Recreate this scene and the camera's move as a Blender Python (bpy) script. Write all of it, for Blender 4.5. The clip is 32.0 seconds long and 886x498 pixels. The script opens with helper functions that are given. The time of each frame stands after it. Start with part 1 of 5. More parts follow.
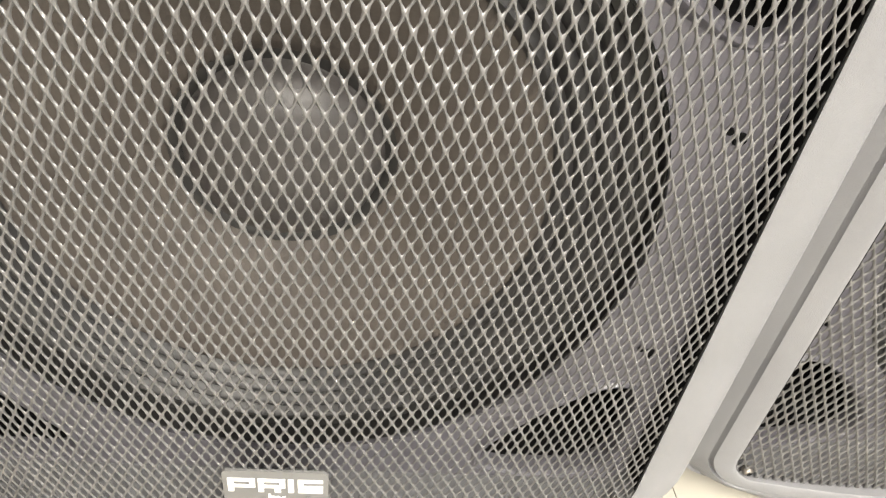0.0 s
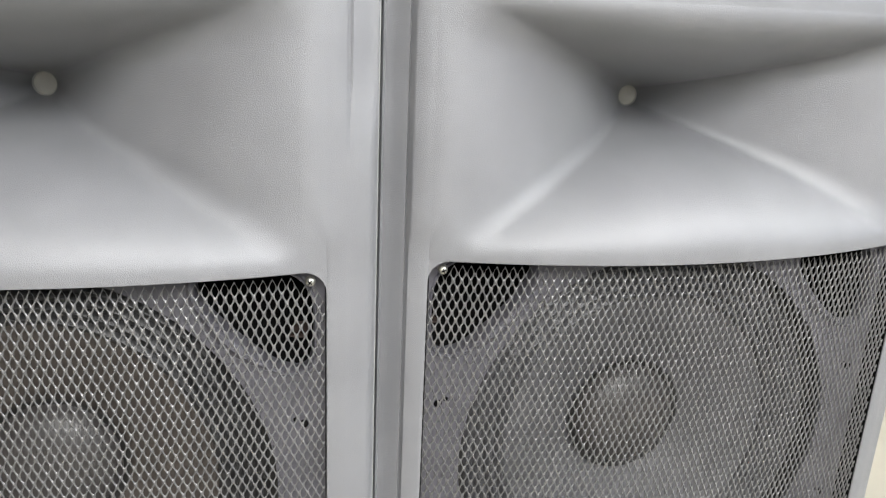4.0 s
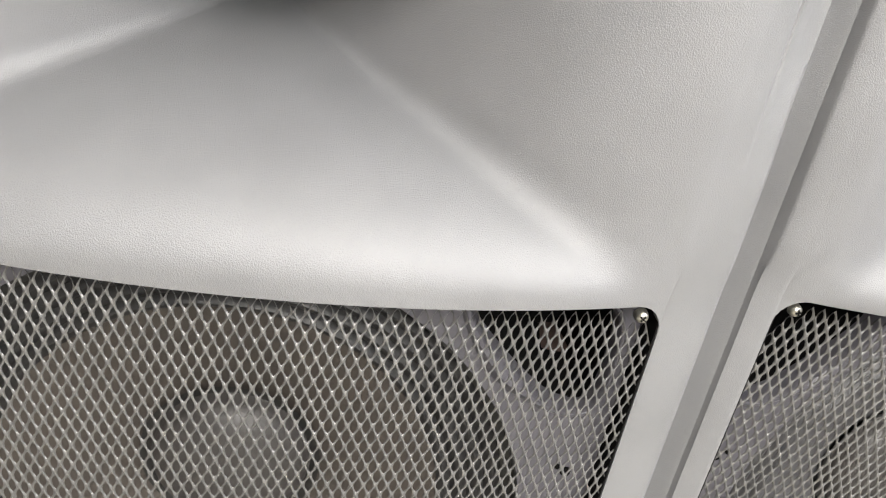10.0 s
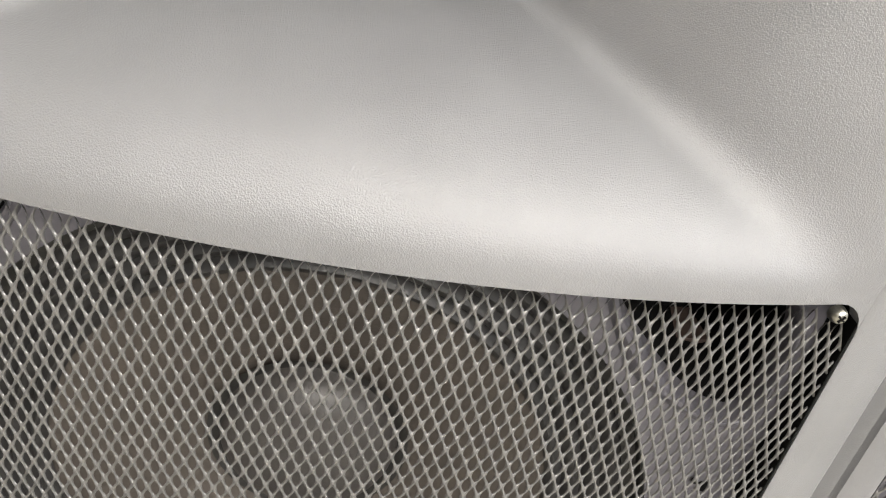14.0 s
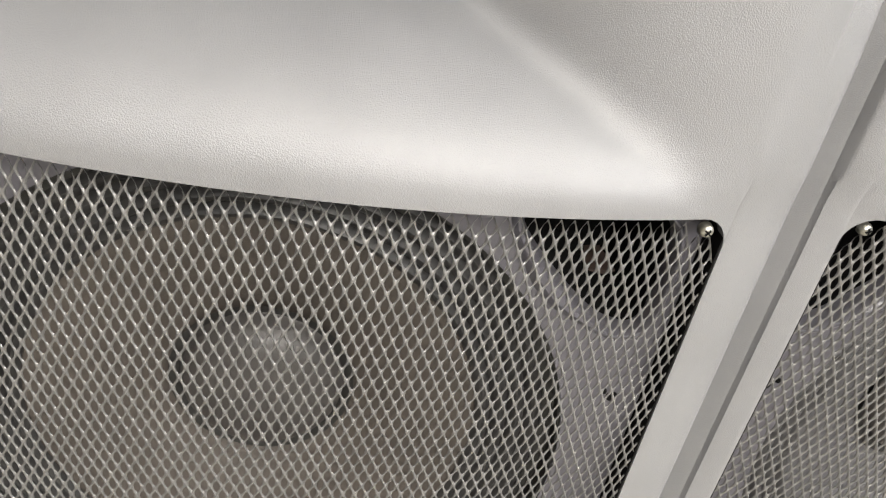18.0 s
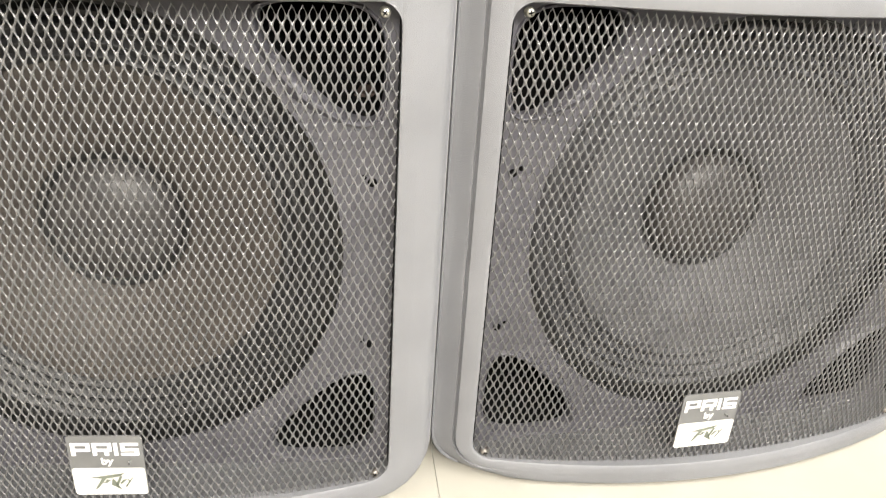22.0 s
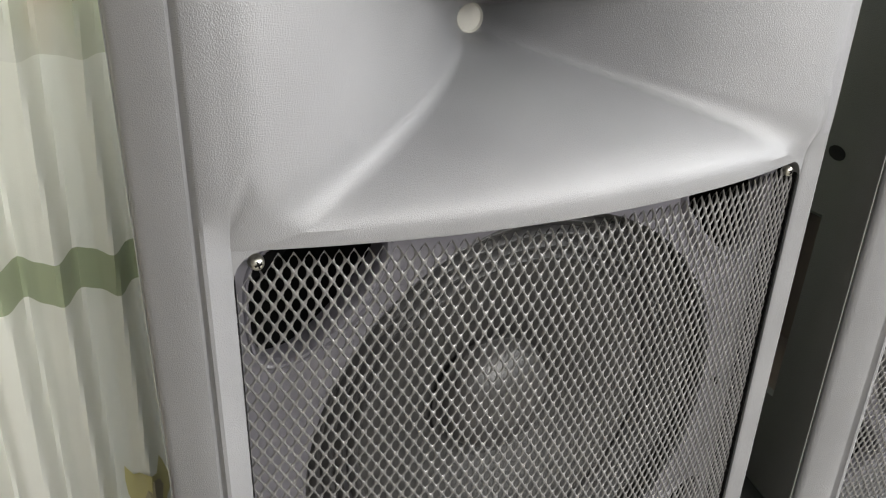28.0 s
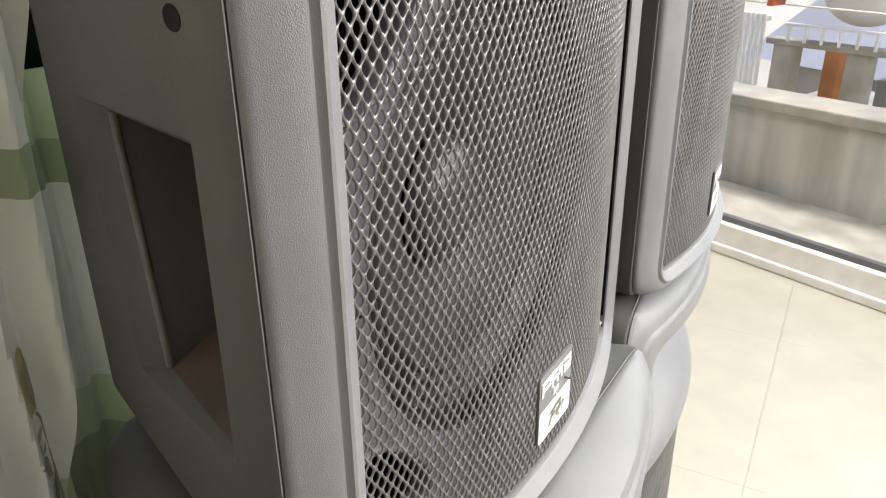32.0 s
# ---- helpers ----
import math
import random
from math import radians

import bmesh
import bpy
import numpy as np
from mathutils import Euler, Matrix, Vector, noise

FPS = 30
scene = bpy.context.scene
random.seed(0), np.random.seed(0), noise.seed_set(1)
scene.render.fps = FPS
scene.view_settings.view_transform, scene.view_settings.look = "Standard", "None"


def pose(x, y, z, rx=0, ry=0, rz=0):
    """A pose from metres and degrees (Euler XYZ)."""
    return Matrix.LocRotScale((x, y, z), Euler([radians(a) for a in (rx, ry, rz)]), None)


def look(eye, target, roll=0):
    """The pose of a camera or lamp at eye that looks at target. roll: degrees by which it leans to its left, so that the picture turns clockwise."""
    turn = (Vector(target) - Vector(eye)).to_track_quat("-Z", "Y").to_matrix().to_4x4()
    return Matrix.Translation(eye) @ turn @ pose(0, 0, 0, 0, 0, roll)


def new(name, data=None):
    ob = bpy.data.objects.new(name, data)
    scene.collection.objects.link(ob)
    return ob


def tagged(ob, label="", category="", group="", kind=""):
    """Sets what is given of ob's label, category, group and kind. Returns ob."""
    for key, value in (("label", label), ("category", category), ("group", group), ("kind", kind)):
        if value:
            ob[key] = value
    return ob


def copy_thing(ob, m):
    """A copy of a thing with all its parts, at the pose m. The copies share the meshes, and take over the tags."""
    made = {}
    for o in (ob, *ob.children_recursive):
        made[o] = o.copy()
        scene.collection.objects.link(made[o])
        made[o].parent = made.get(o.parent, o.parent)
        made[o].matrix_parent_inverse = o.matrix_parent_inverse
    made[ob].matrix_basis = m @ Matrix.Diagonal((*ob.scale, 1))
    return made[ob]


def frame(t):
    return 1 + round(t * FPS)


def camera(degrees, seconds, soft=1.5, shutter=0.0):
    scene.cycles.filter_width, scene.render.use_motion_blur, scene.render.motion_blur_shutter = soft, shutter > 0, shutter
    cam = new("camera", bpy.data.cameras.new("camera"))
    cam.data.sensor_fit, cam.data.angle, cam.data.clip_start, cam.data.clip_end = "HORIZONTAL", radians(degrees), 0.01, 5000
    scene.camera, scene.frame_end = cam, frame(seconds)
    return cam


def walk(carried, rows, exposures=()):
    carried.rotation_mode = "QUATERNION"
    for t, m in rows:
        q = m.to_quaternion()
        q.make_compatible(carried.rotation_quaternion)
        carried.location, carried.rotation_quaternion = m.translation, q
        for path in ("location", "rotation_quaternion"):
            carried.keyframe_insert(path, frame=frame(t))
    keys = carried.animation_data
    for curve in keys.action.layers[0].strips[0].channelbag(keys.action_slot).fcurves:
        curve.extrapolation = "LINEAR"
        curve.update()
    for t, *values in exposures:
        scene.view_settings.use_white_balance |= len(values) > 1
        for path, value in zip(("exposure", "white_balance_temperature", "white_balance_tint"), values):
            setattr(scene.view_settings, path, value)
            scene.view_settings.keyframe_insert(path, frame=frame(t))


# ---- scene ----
cam = camera(60.2, 32.0, soft=1.2, shutter=0.0)
PATH = [
    (0, (-0.1917, -0.2782, 0.4340), (-0.0005, 1.2351, -0.8595), 7.99),
    (0.5, (-0.1459, -0.3917, 0.4381), (-0.2241, 1.1746, -0.8032), 2.32),
    (1, (-0.0827, -0.4473, 0.4261), (-0.1249, 1.1586, -0.7652), -0.75),
    (1.5, (-0.0344, -0.4493, 0.4467), (0.1090, 1.1615, -0.7300), 4.25),
    (2, (0.0002, -0.4612, 0.4635), (0.2778, 1.2000, -0.6152), 6.53),
    (2.5, (0.0067, -0.4723, 0.4882), (0.3523, 1.2370, -0.4910), 6.66),
    (3, (-0.0012, -0.5219, 0.5097), (0.2873, 1.3031, -0.2559), 4.06),
    (3.5, (-0.0091, -0.5251, 0.5423), (0.2681, 1.3474, -0.1033), 2.80),
    (5.5, (-0.0275, -0.5111, 0.6541), (0.2221, 1.4391, 0.2874), 1.89),
    (6, (-0.0272, -0.5138, 0.6990), (0.2269, 1.4593, 0.4930), 1.26),
    (6.5, (-0.0299, -0.5239, 0.7220), (0.2352, 1.4567, 0.6379), 1.04),
    (7, (-0.0497, -0.5237, 0.7190), (0.1913, 1.4612, 0.6711), 1.89),
    (7.5, (-0.0764, -0.5191, 0.6949), (0.0505, 1.4725, 0.5635), 2.67),
    (8, (-0.0949, -0.5124, 0.6535), (-0.0847, 1.4652, 0.3553), 2.46),
    (8.5, (-0.1067, -0.4918, 0.6008), (-0.1660, 1.4396, 0.0850), 2.63),
    (9, (-0.1653, -0.4239, 0.5771), (-0.1701, 1.4274, -0.1797), 5.82),
    (9.5, (-0.1885, -0.3774, 0.5866), (-0.0900, 1.4251, -0.2745), 8.13),
    (10, (-0.1825, -0.3393, 0.5713), (0.0788, 1.4361, -0.3115), 10.52),
    (10.5, (-0.1969, -0.3351, 0.5615), (-0.0002, 1.4268, -0.3644), 10.29),
    (11, (-0.1949, -0.3324, 0.5623), (-0.0520, 1.4089, -0.4111), 9.31),
    (11.5, (-0.1923, -0.3341, 0.5624), (-0.0587, 1.3943, -0.4349), 8.77),
    (12, (-0.1920, -0.3309, 0.5616), (-0.0653, 1.3885, -0.4522), 8.56),
    (12.5, (-0.1986, -0.3309, 0.5592), (-0.1013, 1.3872, -0.4599), 8.43),
    (13, (-0.2067, -0.3322, 0.5580), (-0.1422, 1.3909, -0.4552), 8.37),
    (13.5, (-0.2189, -0.3138, 0.5578), (-0.1426, 1.4089, -0.4554), 10.05),
    (14, (-0.2169, -0.2741, 0.5365), (-0.0402, 1.4480, -0.4650), 12.27),
    (14.5, (-0.2123, -0.2498, 0.5362), (-0.0205, 1.4077, -0.5663), 12.55),
    (16.5, (-0.2101, -0.2585, 0.5297), (-0.0323, 1.4059, -0.5649), 11.14),
    (17, (-0.2248, -0.2708, 0.5327), (-0.0017, 1.4205, -0.5112), 11.78),
    (17.5, (-0.2169, -0.3081, 0.5340), (-0.0182, 1.3900, -0.5038), 12.11),
    (18, (-0.1972, -0.3269, 0.5410), (0.0620, 1.3847, -0.4607), 11.28),
    (18.5, (-0.1932, -0.3300, 0.5494), (0.0858, 1.3731, -0.4613), 10.51),
    (19, (-0.1875, -0.3389, 0.5486), (0.0665, 1.3687, -0.4612), 9.17),
    (19.5, (-0.1568, -0.3815, 0.5215), (0.0820, 1.3402, -0.4676), 8.55),
    (20, (-0.1422, -0.4874, 0.4757), (-0.0598, 1.2599, -0.4939), 6.26),
    (20.5, (-0.1229, -0.5216, 0.4635), (-0.1715, 1.2456, -0.4718), 2.96),
    (21, (-0.1049, -0.5250, 0.4646), (-0.1220, 1.2594, -0.4385), 2.24),
    (21.5, (-0.0710, -0.5144, 0.4695), (0.0088, 1.2682, -0.4339), 2.68),
    (22, (-0.0413, -0.5088, 0.4748), (0.1487, 1.2698, -0.4199), 3.65),
    (22.5, (-0.0189, -0.5089, 0.4885), (0.2527, 1.2727, -0.3786), 4.42),
    (23, (0.0050, -0.4981, 0.4869), (0.3373, 1.2766, -0.3734), 4.63),
    (23.5, (0.0175, -0.4904, 0.5058), (0.3893, 1.2830, -0.3408), 4.87),
    (24, (0.0176, -0.4948, 0.5285), (0.3750, 1.3278, -0.2134), 4.22),
    (24.5, (-0.0073, -0.4879, 0.5611), (0.3447, 1.3767, -0.0707), 2.54),
    (25, (-0.0303, -0.4764, 0.6110), (0.3340, 1.3976, 0.0149), 1.91),
    (25.5, (-0.0208, -0.4586, 0.7520), (0.3444, 1.3687, 0.0256), 2.68),
    (26, (-0.0940, -0.5341, 0.9516), (0.2882, 1.2354, 0.1014), 2.37),
    (26.5, (-0.1996, -0.5737, 1.0391), (0.0654, 1.2633, 0.2938), 2.00),
    (28.5, (-0.5395, -0.1694, 1.1420), (0.6741, 1.1995, 0.3339), 1.11),
    (29, (-0.6029, -0.1101, 1.1354), (0.9523, 0.9787, 0.5062), -2.03),
    (29.5, (-0.6531, -0.1210, 1.1582), (1.0106, 0.8155, 0.5624), -1.35),
    (30, (-0.6082, -0.1054, 1.2223), (1.0639, 0.8101, 0.6177), -2.57),
    (30.5, (-0.5997, -0.1091, 1.2130), (1.0737, 0.8147, 0.6248), -1.36),
    (31, (-0.6102, -0.1349, 1.1765), (0.9886, 0.8111, 0.4356), -4.50),
    (31.5, (-0.6235, -0.1431, 1.0839), (0.9695, 0.7975, 0.3240), -2.46),
    (32, (-0.6451, -0.1743, 1.0110), (0.9206, 0.7633, 0.1929), -0.61),
]
EXPOSURES = [(0, 0.92, 6900, 10), (1, 0.54, 6350, 10), (3, 0.52, 6150, 10), (5.5, 0.06, 6350, 10), (8, 0.20, 6450, 10), (10, 0.55, 6550, 10), (13, 0.45, 6700, 10), (18, 0.55, 6700, 10), (20, 0.88, 6750, 10), (22, 0.80, 6700, 10), (24, 0.52, 6600, 10), (26, -0.10, 6300, 10), (26.5, 0.04, 6300, 10), (28.5, 0.16, 6450, 10), (29, 0.10, 6500, 10), (30, -0.48, 6450, 10), (31, -0.14, 6250, 10), (32, 0.42, 6450, 10)]
walk(cam, [(t, look(e, g, r)) for t, e, g, r in PATH], EXPOSURES)

# ---- light ----
world = bpy.data.worlds.new("world")
scene.world = world
world.use_nodes = True
wn = world.node_tree.nodes
sky = wn.new("ShaderNodeTexSky")
sky.sky_type, sky.sun_disc = "NISHITA", False
sky.sun_elevation, sky.sun_rotation = radians(71), radians(116)
sky.air_density, sky.dust_density = 1.0, 3.0
wn["Background"].inputs["Strength"].default_value = 0.15
world.node_tree.links.new(sky.outputs["Color"], wn["Background"].inputs["Color"])
sun = new("sun", bpy.data.lights.new("sun", "SUN"))
sun.data.energy, sun.data.angle, sun.data.color = 3.6, radians(14), (1.0, 0.97, 0.92)
sun.matrix_world = look((1.25, -0.6, 4.0), (0, 0, 0))


def area_light(name, eye, target, sx, sy, power, colour):
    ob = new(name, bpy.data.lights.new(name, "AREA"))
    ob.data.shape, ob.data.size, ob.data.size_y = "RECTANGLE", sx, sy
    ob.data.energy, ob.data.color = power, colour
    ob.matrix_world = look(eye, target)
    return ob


# Two added area lights brighten the curtains through the cloth from behind.
area_light("daylight_back", (0.14, 0.715, 1.15), (0.14, -1.0, 1.15), 0.44, 1.25, 5.0, (0.98, 1.0, 0.97))
area_light("daylight_corner", (-0.41, 0.715, 1.65), (-0.41, -1.0, 1.65), 0.16, 1.10, 1.9, (0.98, 1.0, 0.97))
SIDE_LIGHT = pose(1.665, 0.0, 0.0, 0, 0, -110.8)
# The front area light and its wall opening are assumed, out of view.
area_light("daylight_front", (0.15, -2.70, 2.0), (-0.1, 0.0, 0.5), 1.35, 1.1, 118, (1.0, 0.965, 0.90))
area_light("daylight_side", SIDE_LIGHT @ Vector((1.1, -0.08, 1.78)), SIDE_LIGHT @ Vector((1.1, -2.0, 0.5)), 2.6, 1.0, 76, (1.0, 0.985, 0.955))

# ---- materials ----


def material(name, base, rough=0.5, metal=0.0, spec=0.5, grain=0.0, grain_scale=900, grain_kind="noise", vary=0.12, vary_scale=9.0, coat=0.0):
    m = bpy.data.materials.new(name)
    m.use_nodes = True
    n, l = m.node_tree.nodes, m.node_tree.links
    b = n["Principled BSDF"]
    b.inputs["Roughness"].default_value = rough
    b.inputs["Metallic"].default_value = metal
    b.inputs["Specular IOR Level"].default_value = spec
    b.inputs["Coat Weight"].default_value = coat
    tc = n.new("ShaderNodeTexCoord")
    big = n.new("ShaderNodeTexNoise")
    big.inputs["Scale"].default_value, big.inputs["Detail"].default_value = vary_scale, 6
    l.new(tc.outputs["Object"], big.inputs["Vector"])
    ramp = n.new("ShaderNodeValToRGB")
    ramp.color_ramp.elements[0].position, ramp.color_ramp.elements[1].position = 0.3, 0.72
    ramp.color_ramp.elements[0].color = (*[c * (1 - vary) for c in base], 1)
    ramp.color_ramp.elements[1].color = (*[min(1, c * (1 + vary)) for c in base], 1)
    l.new(big.outputs["Fac"], ramp.inputs["Fac"])
    l.new(ramp.outputs["Color"], b.inputs["Base Color"])
    if grain:
        if grain_kind == "leather":
            t = n.new("ShaderNodeTexVoronoi")
            t.feature = "SMOOTH_F1"
            t.inputs["Scale"].default_value = grain_scale
            wob = n.new("ShaderNodeTexNoise")
            wob.inputs["Scale"].default_value = grain_scale * 0.6
            mix = n.new("ShaderNodeMix")
            mix.data_type = "RGBA"
            mix.inputs["Factor"].default_value = 0.0008
            l.new(tc.outputs["Object"], wob.inputs["Vector"])
            l.new(tc.outputs["Object"], mix.inputs["A"])
            l.new(wob.outputs["Color"], mix.inputs["B"])
            l.new(mix.outputs["Result"], t.inputs["Vector"])
            out = t.outputs["Distance"]
        else:
            t = n.new("ShaderNodeTexNoise")
            t.inputs["Scale"].default_value, t.inputs["Detail"].default_value = grain_scale, 3
            l.new(tc.outputs["Object"], t.inputs["Vector"])
            out = t.outputs["Fac"]
        bump = n.new("ShaderNodeBump")
        bump.inputs["Strength"].default_value, bump.inputs["Distance"].default_value = grain, 0.0006
        l.new(out, bump.inputs["Height"])
        l.new(bump.outputs["Normal"], b.inputs["Normal"])
    return m


PLASTIC = material("grey_grained_plastic", (0.146, 0.147, 0.153), 0.40, spec=0.5, grain=0.42, grain_scale=2000, grain_kind="leather", vary=0.10, vary_scale=14)
BODY = material("dark_grey_moulded_plastic", (0.074, 0.075, 0.073), 0.55, spec=0.4, grain=0.45, grain_scale=1500, grain_kind="leather", vary=0.16, vary_scale=7)
# Paler grey that paints the light caught on moulded edges.
BODY_EDGE_LIT = material("worn_moulding_edge", (0.125, 0.124, 0.118), 0.5, vary=0.2, vary_scale=60)
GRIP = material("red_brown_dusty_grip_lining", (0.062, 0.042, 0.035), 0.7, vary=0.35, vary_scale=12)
MESH = material("dark_painted_steel", (0.120, 0.118, 0.116), 0.35, metal=0.3, vary=0.15, vary_scale=30)
BAFFLE = material("grey_baffle_plastic", (0.102, 0.098, 0.112), 0.34, grain=0.2, grain_scale=700, vary=0.1)
CONE = material("brown_grey_paper_cone", (0.025, 0.024, 0.023), 0.55, grain=0.5, grain_scale=500, vary=0.25, vary_scale=6)
PALE_CONE = material("brown_paper_cone", (0.068, 0.057, 0.049), 0.55, grain=0.5, grain_scale=500, vary=0.3, vary_scale=6)
PALE_CAP = material("brown_grey_dust_cap", (0.056, 0.051, 0.049), 0.42, grain=0.3, grain_scale=600)
CAP = material("grey_dust_cap", (0.048, 0.046, 0.045), 0.36, grain=0.3, grain_scale=600)
SURROUND = material("dark_treated_cloth", (0.029, 0.028, 0.028), 0.46, vary=0.2, vary_scale=25)
RUBBER = material("black_rubber", (0.015, 0.0145, 0.014), 0.45, vary=0.2, vary_scale=25)
# Near-black that paints the shade in ports, holes and gaps, and small dark marks.
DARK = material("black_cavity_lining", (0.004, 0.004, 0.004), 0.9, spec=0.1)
STEEL = material("zinc_plated_steel", (0.6, 0.59, 0.56), 0.28, metal=1.0, vary=0.2, vary_scale=200)
SCREW = material("dull_zinc_screw", (0.36, 0.35, 0.31), 0.35, metal=0.9, vary=0.4, vary_scale=500)
RUST = material("rusty_screw_steel", (0.22, 0.20, 0.18), 0.4, metal=0.8, vary=0.4, vary_scale=300)
SCREEN = material("pale_throat_screen", (0.44, 0.43, 0.39), 0.6, grain=0.8, grain_scale=1500)
BADGE_GREY = material("badge_dark_grey", (0.12, 0.12, 0.118), 0.4, vary=0.12, vary_scale=60)
BADGE_WHITE = material("badge_off_white", (0.51, 0.50, 0.46), 0.5, vary=0.08, vary_scale=50)
LETTER = material("white_letter_paint", (0.62, 0.62, 0.60), 0.45, vary=0.08, vary_scale=90)
SOCKET_SHADE = material("dark_seam_shadow_gap", (0.012, 0.012, 0.012), 0.8, spec=0.1)
# Dark grey that paints the shade in moulded grooves.
LINE = material("grimy_moulding_line", (0.030, 0.030, 0.029), 0.6, vary=0.3, vary_scale=80)
SPECK = material("pale_scratched_plastic", (0.27, 0.27, 0.265), 0.6)
LOGO = material("grey_green_logo_print", (0.11, 0.12, 0.092), 0.5, vary=0.2, vary_scale=80)


def part(name, bm, mat, parent, label="", smooth=True):
    """Links a bmesh as one mesh object under a thing or a part."""
    me = bpy.data.meshes.new(name)
    bmesh.ops.recalc_face_normals(bm, faces=bm.faces)
    bm.to_mesh(me)
    bm.free()
    if smooth:
        me.shade_smooth()
        me.set_sharp_from_angle(angle=radians(38))
    for m in mat if isinstance(mat, (list, tuple)) else (mat,):
        me.materials.append(m)
    ob = new(name, me)
    ob.parent = parent
    return tagged(ob, label) if label else ob


def thing(name, label, category, group="", kind=""):
    return tagged(new(name), label, category, group, kind)


def box(bm, x0, x1, y0, y1, z0, z1, bevel=0.0, seg=2, m=None):
    r = bmesh.ops.create_cube(bm, size=1, matrix=(m or Matrix()) @ Matrix.LocRotScale(((x0 + x1) / 2, (y0 + y1) / 2, (z0 + z1) / 2), None, (abs(x1 - x0), abs(y1 - y0), abs(z1 - z0))))
    if bevel:
        es = list({e for v in r["verts"] for e in v.link_edges})
        bmesh.ops.bevel(bm, geom=es, offset=bevel, segments=seg, profile=0.5, affect="EDGES")
    return bm


def rod(bm, a, b, r, r2=None, seg=12):
    a, b = Vector(a), Vector(b)
    m = Matrix.Translation((a + b) / 2) @ (b - a).to_track_quat("Z", "Y").to_matrix().to_4x4()
    bmesh.ops.create_cone(bm, cap_ends=True, segments=seg, radius1=r, radius2=r if r2 is None else r2, depth=(b - a).length, matrix=m)
    return bm


def skin(bm, loops, closed=True, cap=(False, False)):
    """Joins loops of equally many points into a surface."""
    rows = [[bm.verts.new(p) for p in loop] for loop in loops]
    n = len(rows[0])
    for a, b in zip(rows, rows[1:]):
        for i in range(n if closed else n - 1):
            j = (i + 1) % n
            bm.faces.new((a[i], a[j], b[j], b[i]))
    if cap[0]:
        bm.faces.new(rows[0])
    if cap[1]:
        bm.faces.new(list(reversed(rows[-1])))
    return rows


def spin(bm, profile, centre, seg=64):
    """A surface of revolution round the y axis through centre; profile holds (radius, y)."""
    cx, cy, cz = centre
    loops = []
    for r, y in profile:
        r = max(r, 1e-5)
        loops.append([(cx + r * math.cos(2 * math.pi * k / seg), cy + y, cz + r * math.sin(2 * math.pi * k / seg)) for k in range(seg)])
    return skin(bm, loops)


def round_rect(x0, x1, z0, z1, r, nx=18, nz=1, nc=7):
    """Points of a rounded rectangle, counter-clockwise from its lower left straight."""
    pts = []
    for k in range(nx):
        pts.append((x0 + r + (x1 - x0 - 2 * r) * k / nx, z0))
    for k in range(nc):
        a = math.pi / 2 * k / nc
        pts.append((x1 - r + r * math.sin(a), z0 + r - r * math.cos(a)))
    for k in range(nz):
        pts.append((x1, z0 + r + (z1 - z0 - 2 * r) * k / nz))
    for k in range(nc):
        a = math.pi / 2 * k / nc
        pts.append((x1 - r + r * math.cos(a), z1 - r + r * math.sin(a)))
    for k in range(nx):
        pts.append((x1 - r - (x1 - x0 - 2 * r) * k / nx, z1))
    for k in range(nc):
        a = math.pi / 2 * k / nc
        pts.append((x0 + r - r * math.sin(a), z1 - r + r * math.cos(a)))
    for k in range(nz):
        pts.append((x0, z1 - r - (z1 - z0 - 2 * r) * k / nz))
    for k in range(nc):
        a = math.pi / 2 * k / nc
        pts.append((x0 + r - r * math.cos(a), z0 + r - r * math.sin(a)))
    return pts


def lettering(name, text, size, width, mat, parent, m, depth=0.0003, bold=0.0):
    """Text as a mesh, lying in the plane of m, centred, as wide as asked."""
    cu = bpy.data.curves.new(name, "FONT")
    cu.body, cu.size, cu.extrude, cu.offset = text, size, depth, bold
    cu.align_x, cu.align_y = "CENTER", "CENTER"
    tmp = bpy.data.objects.new(name, cu)
    scene.collection.objects.link(tmp)
    bpy.context.view_layer.update()
    me = bpy.data.meshes.new_from_object(tmp.evaluated_get(bpy.context.evaluated_depsgraph_get()))
    bpy.data.objects.remove(tmp)
    xs = [v.co.x for v in me.vertices]
    k = width / (max(xs) - min(xs))
    me.transform(m @ Matrix.Diagonal((k, 1, 1, 1)))
    me.materials.clear()
    me.materials.append(mat)
    ob = new(name, me)
    ob.parent = parent
    return ob

# ---- loudspeakers ----
# Local frame of a loudspeaker: x across, y to the rear, z up; y = 0 at the screws of its grille.
BIG = dict(w=0.2472, h=0.628, d=0.37, wb=0.130, op=0.213, oz0=0.016, lip=0.401, scr=0.202, sz0=0.027, sz1=0.3935, bow=0.0245, gro=0.0195,
           rt=1.3, rb=0.62, thr=(0.128, 0.507), wr=0.176, wz=0.218, cap=0.049, mesh=(0.0060, 0.0125), by=0.018, pin=(0.141, 0.275), text="PR15", lz=(0.0345, 0.0905), ease=0.011, cone=PALE_CONE, cap_mat=PALE_CAP)
SMALL = dict(w=0.2138, h=0.548, d=0.323, wb=0.112, op=0.178, oz0=0.027, lip=0.365, scr=0.167, sz0=0.037, sz1=0.357, bow=0.0245, gro=0.0222,
             rt=1.2, rb=0.72, thr=(0.115, 0.440), wr=0.147, wz=0.201, cap=0.041, mesh=(0.0064, 0.0108), by=0.014, pin=(0.103, 0.194), text="PR12", lz=(0.046, 0.100), ease=0.0, cone=CONE, cap_mat=CAP)


def bow_at(s, x):
    return -s["bow"] * (1 - (x / s["scr"]) ** 2)


